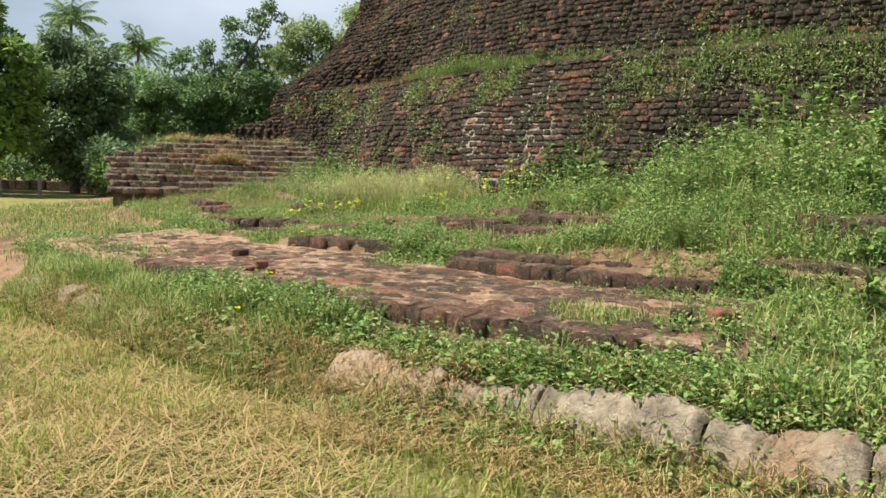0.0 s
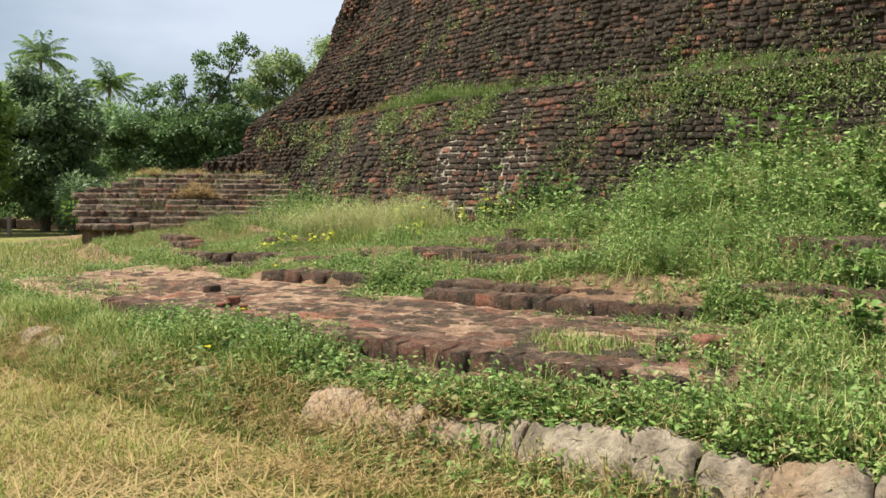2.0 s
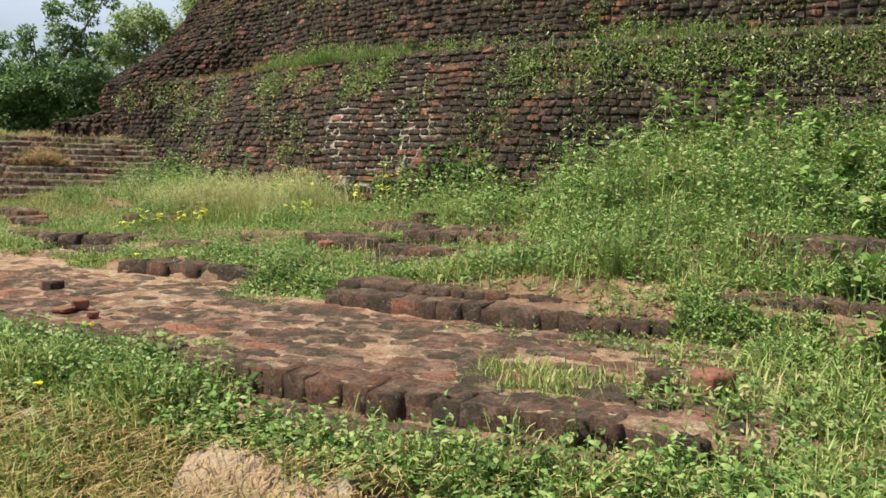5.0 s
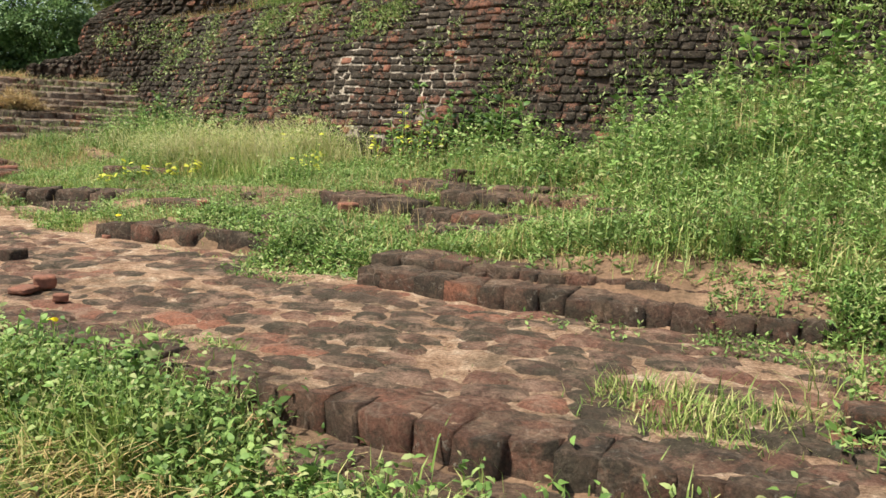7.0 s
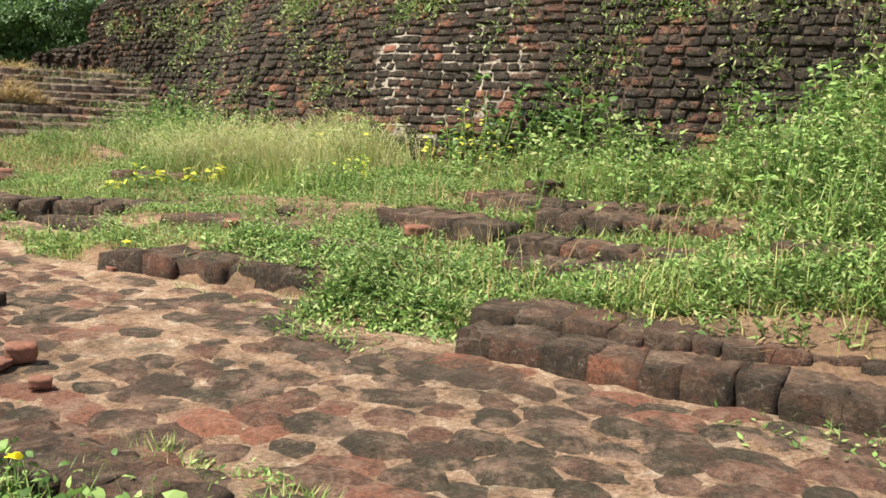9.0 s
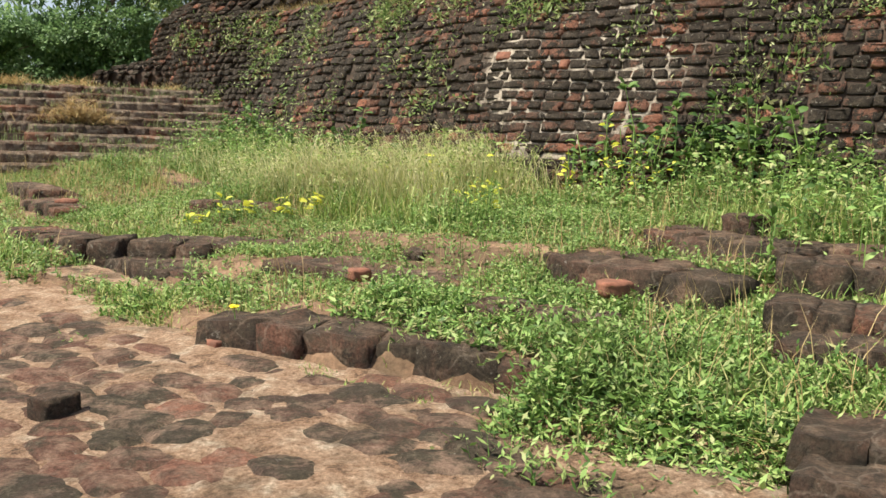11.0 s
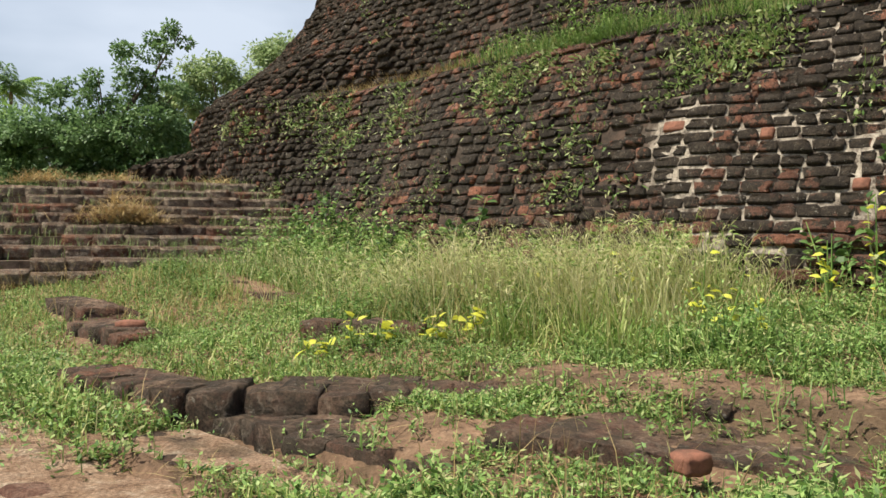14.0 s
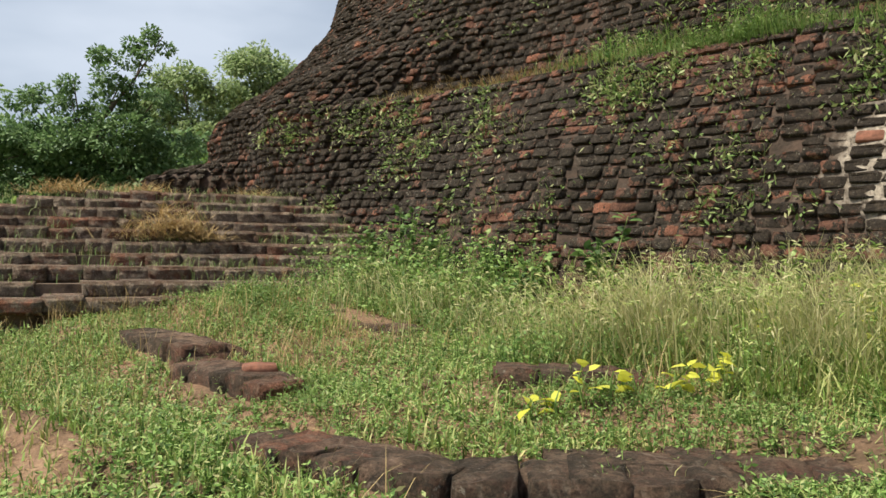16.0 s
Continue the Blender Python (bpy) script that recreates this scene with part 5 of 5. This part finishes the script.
for r, th, tall, n, leaf in ((23.5, -138.7, 0.75, 4, 0.08), (23.4, -140.3, 0.6, 4, 0.08), (23.4, -131.3, 0.7, 4, 0.10), (23.6, -128.6, 0.75, 5, 0.09), (23.5, -126.8, 0.8, 5, 0.09), (23.6, -125.2, 0.85, 6, 0.10), (23.8, -123.9, 0.95, 6, 0.10), (24.2, -122.9, 0.85, 6, 0.10), (24.6, -122.2, 0.8, 6, 0.10), (24.0, -126.0, 0.6, 5, 0.09)):
    leafy_plant(r, th, tall, n, leaf, WEED, "tall leafy weed with green leaves by the wall")
for r, th, tall, leaf in ((25.4, -124.6, 0.5, 0.10), (24.6, -124.0, 0.6, 0.11), (24.9, -121.4, 0.6, 0.12), (25.6, -122.0, 0.5, 0.10), (26.2, -120.8, 0.45, 0.10), (25.2, -119.8, 0.55, 0.11), (26.8, -119.8, 0.4, 0.09), (27.4, -121.2, 0.4, 0.09), (24.4, -126.6, 0.5, 0.09), (28.3, -121.0, 0.35, 0.09)):
    leafy_plant(r, th, tall, 7, leaf, WEED, "bushy broad-leaved weed on the overgrown mound", 0.62)
for r, th, tall in ((24.3, -136.9, 0.45), (24.7, -136.2, 0.4), (24.2, -138.3, 0.5), (24.0, -135.4, 0.5), (24.4, -139.6, 0.35), (23.7, -134.4, 0.9), (23.8, -134.9, 0.75), (24.9, -135.6, 0.3)):
    leafy_plant(r, th, tall, 3, 0.065, YELLOW_LEAF, "weed with bright yellow-green leaves in the grass", few=0.25)
for i in range(9):
    leafy_plant(26.12 - 0.115 * i, -140.5 + 0.15 * i, 0.15 + 0.05 * (i % 3), 1, 0.085, YELLOW_LEAF, "small yellow-leaved seedling in a row along the step", 0.75, "yellow_leaved_plant", 0.5)
for r, th in ((29.95, -129.6), (30.1, -130.2), (29.9, -130.9), (29.85, -128.9), (29.85, -130.4), (29.9, -128.2), (30.1, -126.2), (30.05, -124.2)):
    leafy_plant(r, th, 0.34 if th < -128 else 0.16, 5, 0.065, WEED, "low broad-leaved weed on the strip behind the kerb", 0.65)


def flower(r, th, z):
    x, y = at_ring(r, th)
    base = float(height(x, y))
    top = thing("yellow_flower", "single yellow flower on a thin green stem", "flower")
    top.location = (float(x), float(y), base)
    part("stem", mesh_from("stem", *tube([(0, 0, -0.03), (0.01, 0, z * 0.5), (0, 0.01, z)], [0.004, 0.003, 0.003], 5), WEED), top)
    a = np.arange(5) * 1.2566
    d = np.stack([np.cos(a), np.sin(a), np.full(5, 0.45)], -1)
    part("petals", mesh_from("petals", *leaves(np.tile([0, 0.01, z], (5, 1)), d, 0.028, 0.026), YELLOW_PETAL), top)


flower(30.5, -128.6, 0.3)
flower(29.9, -129.3, 0.32)
flower(27.75, -134.1, 0.2)

# crumbs of brick and mortar
p = np.concatenate([scatter(1500, 23.8, 27.6, -150, -128, 0.004), scatter(500, 27.9, 29.6, -140, -122.5, 0.05)])
n = len(p)
corner = np.array([(1, 0, -0.3), (-0.5, 0.87, -0.3), (-0.5, -0.87, -0.3), (0.2, 0.1, 0.7), (-0.4, 0.3, 0.5)])
size = (rng.uniform(0.004, 0.014, n) * (1 + (rng.uniform(0, 1, n) < 0.05)))[:, None, None]
v = p[:, None, :] + corner[None] * size * rng.uniform(0.6, 1.3, (n, 5, 3))
f = np.array([[0, 1, 3], [1, 4, 3], [1, 2, 4], [2, 0, 3], [2, 3, 4], [0, 2, 1]])
stuff("brick_rubble", "crumbs of brick and mortar on the soil", (v.reshape(-1, 3), (np.arange(n)[:, None, None] * 5 + f).reshape(-1, 3)), ORANGE_BRICK, "rubble")

# ---- bricks of wall, platform, steps and paving ----
bed_r, bed_t = np.linspace(27.2, 29.72, 64), np.linspace(-141, -121.8, 300)
tt, rr = np.meshgrid(bed_t, bed_r, indexing="ij")
bx, by = at_ring(rr, tt)
terrace = thing("brick_terrace", "worn red brick paving with pale mortar and moss", "paving")


def bed_level(x, y, r):
    return 0.545 + 0.042 * (29.7 - r) + 0.014 * vnoise(x, y, 1.6, 15) + 0.006 * vnoise(x, y, 5.0, 16)


bz = bed_level(bx, by, rr) + 0.012 * vnoise(bx, by, 2.3, 29) + 0.012 * vnoise(bx, by, 8.0, 18) + 0.004 * vnoise(bx, by, 23.0, 19)
bz = np.where(rr > 29.69, 0.3, bz)
part("mortar_bed", mesh_from("mortar_bed", np.stack([bx, by, bz], -1), grid_faces(len(bed_t), len(bed_r)), SAND_BED, True), terrace, "pale reddish mortar and sand between the bricks")

SLABS = [slab_mesh("brick", 100 + i, PAVING_BRICK) for i in range(14)]
count, r = 0, 27.664
while r < 29.62:
    th = -139.8 + rng.uniform(0, 0.6)
    while th < -122.3:
        length = rng.uniform(0.16, 0.30)
        deg = math.degrees(length / r)
        open_bed = r > 28.0 or (-134.2 < th < -131.3 and r > float(row_radius((27.80, 27.32), -134.5, -131.0, th)) + 0.1)
        if open_bed and rng.uniform() < (0.93 if th > -136.9 else 0.55) and count < 390:
            x, y = at_ring(r, th + deg / 2)
            up = float(bed_level(x, y, r)) + rng.uniform(0.006, 0.024)
            piece("brick", SLABS[rng.integers(14)], terrace, ring_pose(r + rng.uniform(-0.03, 0.03), th + deg / 2, up, rng.uniform(-16, 16), length * rng.uniform(1.15, 1.45), rng.uniform(0.19, 0.27), 0.07, rng.uniform(-3, 3), rng.uniform(-3, 3)))
            count += 1
        th += deg
    r += 0.178

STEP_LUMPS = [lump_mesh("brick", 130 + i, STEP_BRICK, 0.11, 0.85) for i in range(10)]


def brick_step(label, r, t0, t1, top, tall, deep, gaps=0.08):
    """A run of worn edge bricks along a ring, each a brick of its own, bedded on a worn core."""
    step = thing("brick_step", label, "step", "terrace steps")
    a = np.linspace(t0, t1, max(8, int((t1 - t0) / 0.09)))
    edge = row_radius(r, t0, t1, a)
    fade = 0.22 * (1 - np.clip(np.minimum(a - t0, t1 - a) / 0.3, 0, 1))
    cuts = ((0.02, tall + 0.2), (0.015, 0.07), (0.045, 0.022), (0.12, 0.006), (0.20, 0.0), (deep * 0.6 + 0.05, -0.004), (deep * 0.85 + 0.05, 0.0), (deep + 0.08, 0.03), (deep + 0.2, 0.1), (deep + 0.34, 0.3))
    v = []
    for back, down in cuts:
        wob = edge - back + 0.02 * vnoise(a * 0.5, back * 3 + 0 * a, 6.0, int(t1 * 7) % 50)
        x, y = at_ring(wob, a)
        v.append(np.stack([x, y, top - down - fade + 0.014 * vnoise(x, y, 6.5, 23) + 0.008 * vnoise(x, y, 15.0, 24)], -1))
    v = np.stack(v, 1)
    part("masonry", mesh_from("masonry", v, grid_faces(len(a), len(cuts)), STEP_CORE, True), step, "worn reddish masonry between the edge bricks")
    ends = row_radius(r, t0, t1, np.array([t0, t1]))
    lean = math.atan2(float(ends[0] - ends[1]), float(ends[0]) * radians(t1 - t0))
    wide = (0.20, 0.38) if deep > 0.5 else (0.14, 0.24)
    rows = [(0.0, min(deep, 0.32), gaps, tall)]
    if deep > 0.4:
        rows.append((0.30, 0.28, 0.3, 0.10))
    if deep > 0.7:
        rows.append((0.58, 0.26, 0.4, 0.10))
    for back, d, gap, rise in rows:
        th = t0
        while th < t1:
            length = rng.uniform(*wide)
            rad = float(row_radius(r, t0, t1, th)) - back
            deg = math.degrees(length * math.cos(lean) / rad)
            if rng.uniform() > gap:
                hgt = 1.5 * rise * rng.uniform(1.0, 1.1)
                sink = rng.uniform(-0.014, 0.008)
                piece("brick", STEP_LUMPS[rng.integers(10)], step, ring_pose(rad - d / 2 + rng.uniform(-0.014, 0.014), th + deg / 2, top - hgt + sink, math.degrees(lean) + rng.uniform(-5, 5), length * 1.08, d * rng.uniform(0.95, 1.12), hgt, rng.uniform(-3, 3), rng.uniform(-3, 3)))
            th += deg


for label, r, t0, t1, top, tall, deep, gaps in STEPS:
    brick_step(label, r, t0, t1, top, tall, deep, gaps)

WALL_PILLOWS = []
for i in range(8):
    v = PILLOW_V * (1 + np.random.default_rng(160 + i).normal(0, 0.13, PILLOW_V.shape))
    WALL_PILLOWS.append(mesh_from("brick", v, PILLOW_F, WALL_BRICK_ONE, True))
RED_PILLOW = mesh_from("brick", PILLOW_V, PILLOW_F, ORANGE_BRICK, True)
reds = set()
for th, z in ((-139.4, 2.48), (-137.5, 2.39), (-135.8, 1.92)):
    reds.add(min(range(len(single)), key=lambda i: abs(single[i][1] - th) * 0.4 + abs(single[i][2] - z)))
for i, (r, th, z, size, slope) in enumerate(single):
    piece("brick", RED_PILLOW if i in reds else WALL_PILLOWS[rng.integers(8)], stupa, ring_pose(r, th, z, rng.uniform(-2, 2), size[0], size[1], size[2], math.degrees(math.atan(-slope)), rng.uniform(-1.5, 1.5)))

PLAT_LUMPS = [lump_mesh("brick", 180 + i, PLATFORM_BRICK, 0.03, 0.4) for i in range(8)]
turn = math.degrees(math.atan2(UY, UX))
for i in range(len(PLAT_Z) - 1):
    u = platform_left(i)
    while u < 4.0:
        length = rng.uniform(0.24, 0.40)
        c = uv(u + length / 2, PLAT_V[i] + 0.22 + rng.uniform(-0.03, 0.03), PLAT_Z[i] - 0.02)
        if float(ring(c.x, c.y)[0]) > 23.0 and rng.uniform() < 0.97:
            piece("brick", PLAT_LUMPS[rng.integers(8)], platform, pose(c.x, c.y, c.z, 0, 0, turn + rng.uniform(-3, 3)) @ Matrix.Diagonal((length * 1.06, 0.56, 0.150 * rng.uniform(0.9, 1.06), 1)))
        u += length
    for n in range(6):
        length = rng.uniform(0.26, 0.38)
        c = uv(platform_left(i) + 0.1 + 0.02 * n, PLAT_V[i] + 0.42 + 0.33 * n, PLAT_Z[i] - 0.02)
        piece("brick", PLAT_LUMPS[rng.integers(8)], platform, pose(c.x, c.y, c.z, 0, 0, turn + 90 + rng.uniform(-4, 4)) @ Matrix.Diagonal((length * 1.06, 0.28, 0.135 * rng.uniform(0.95, 1.08), 1)))
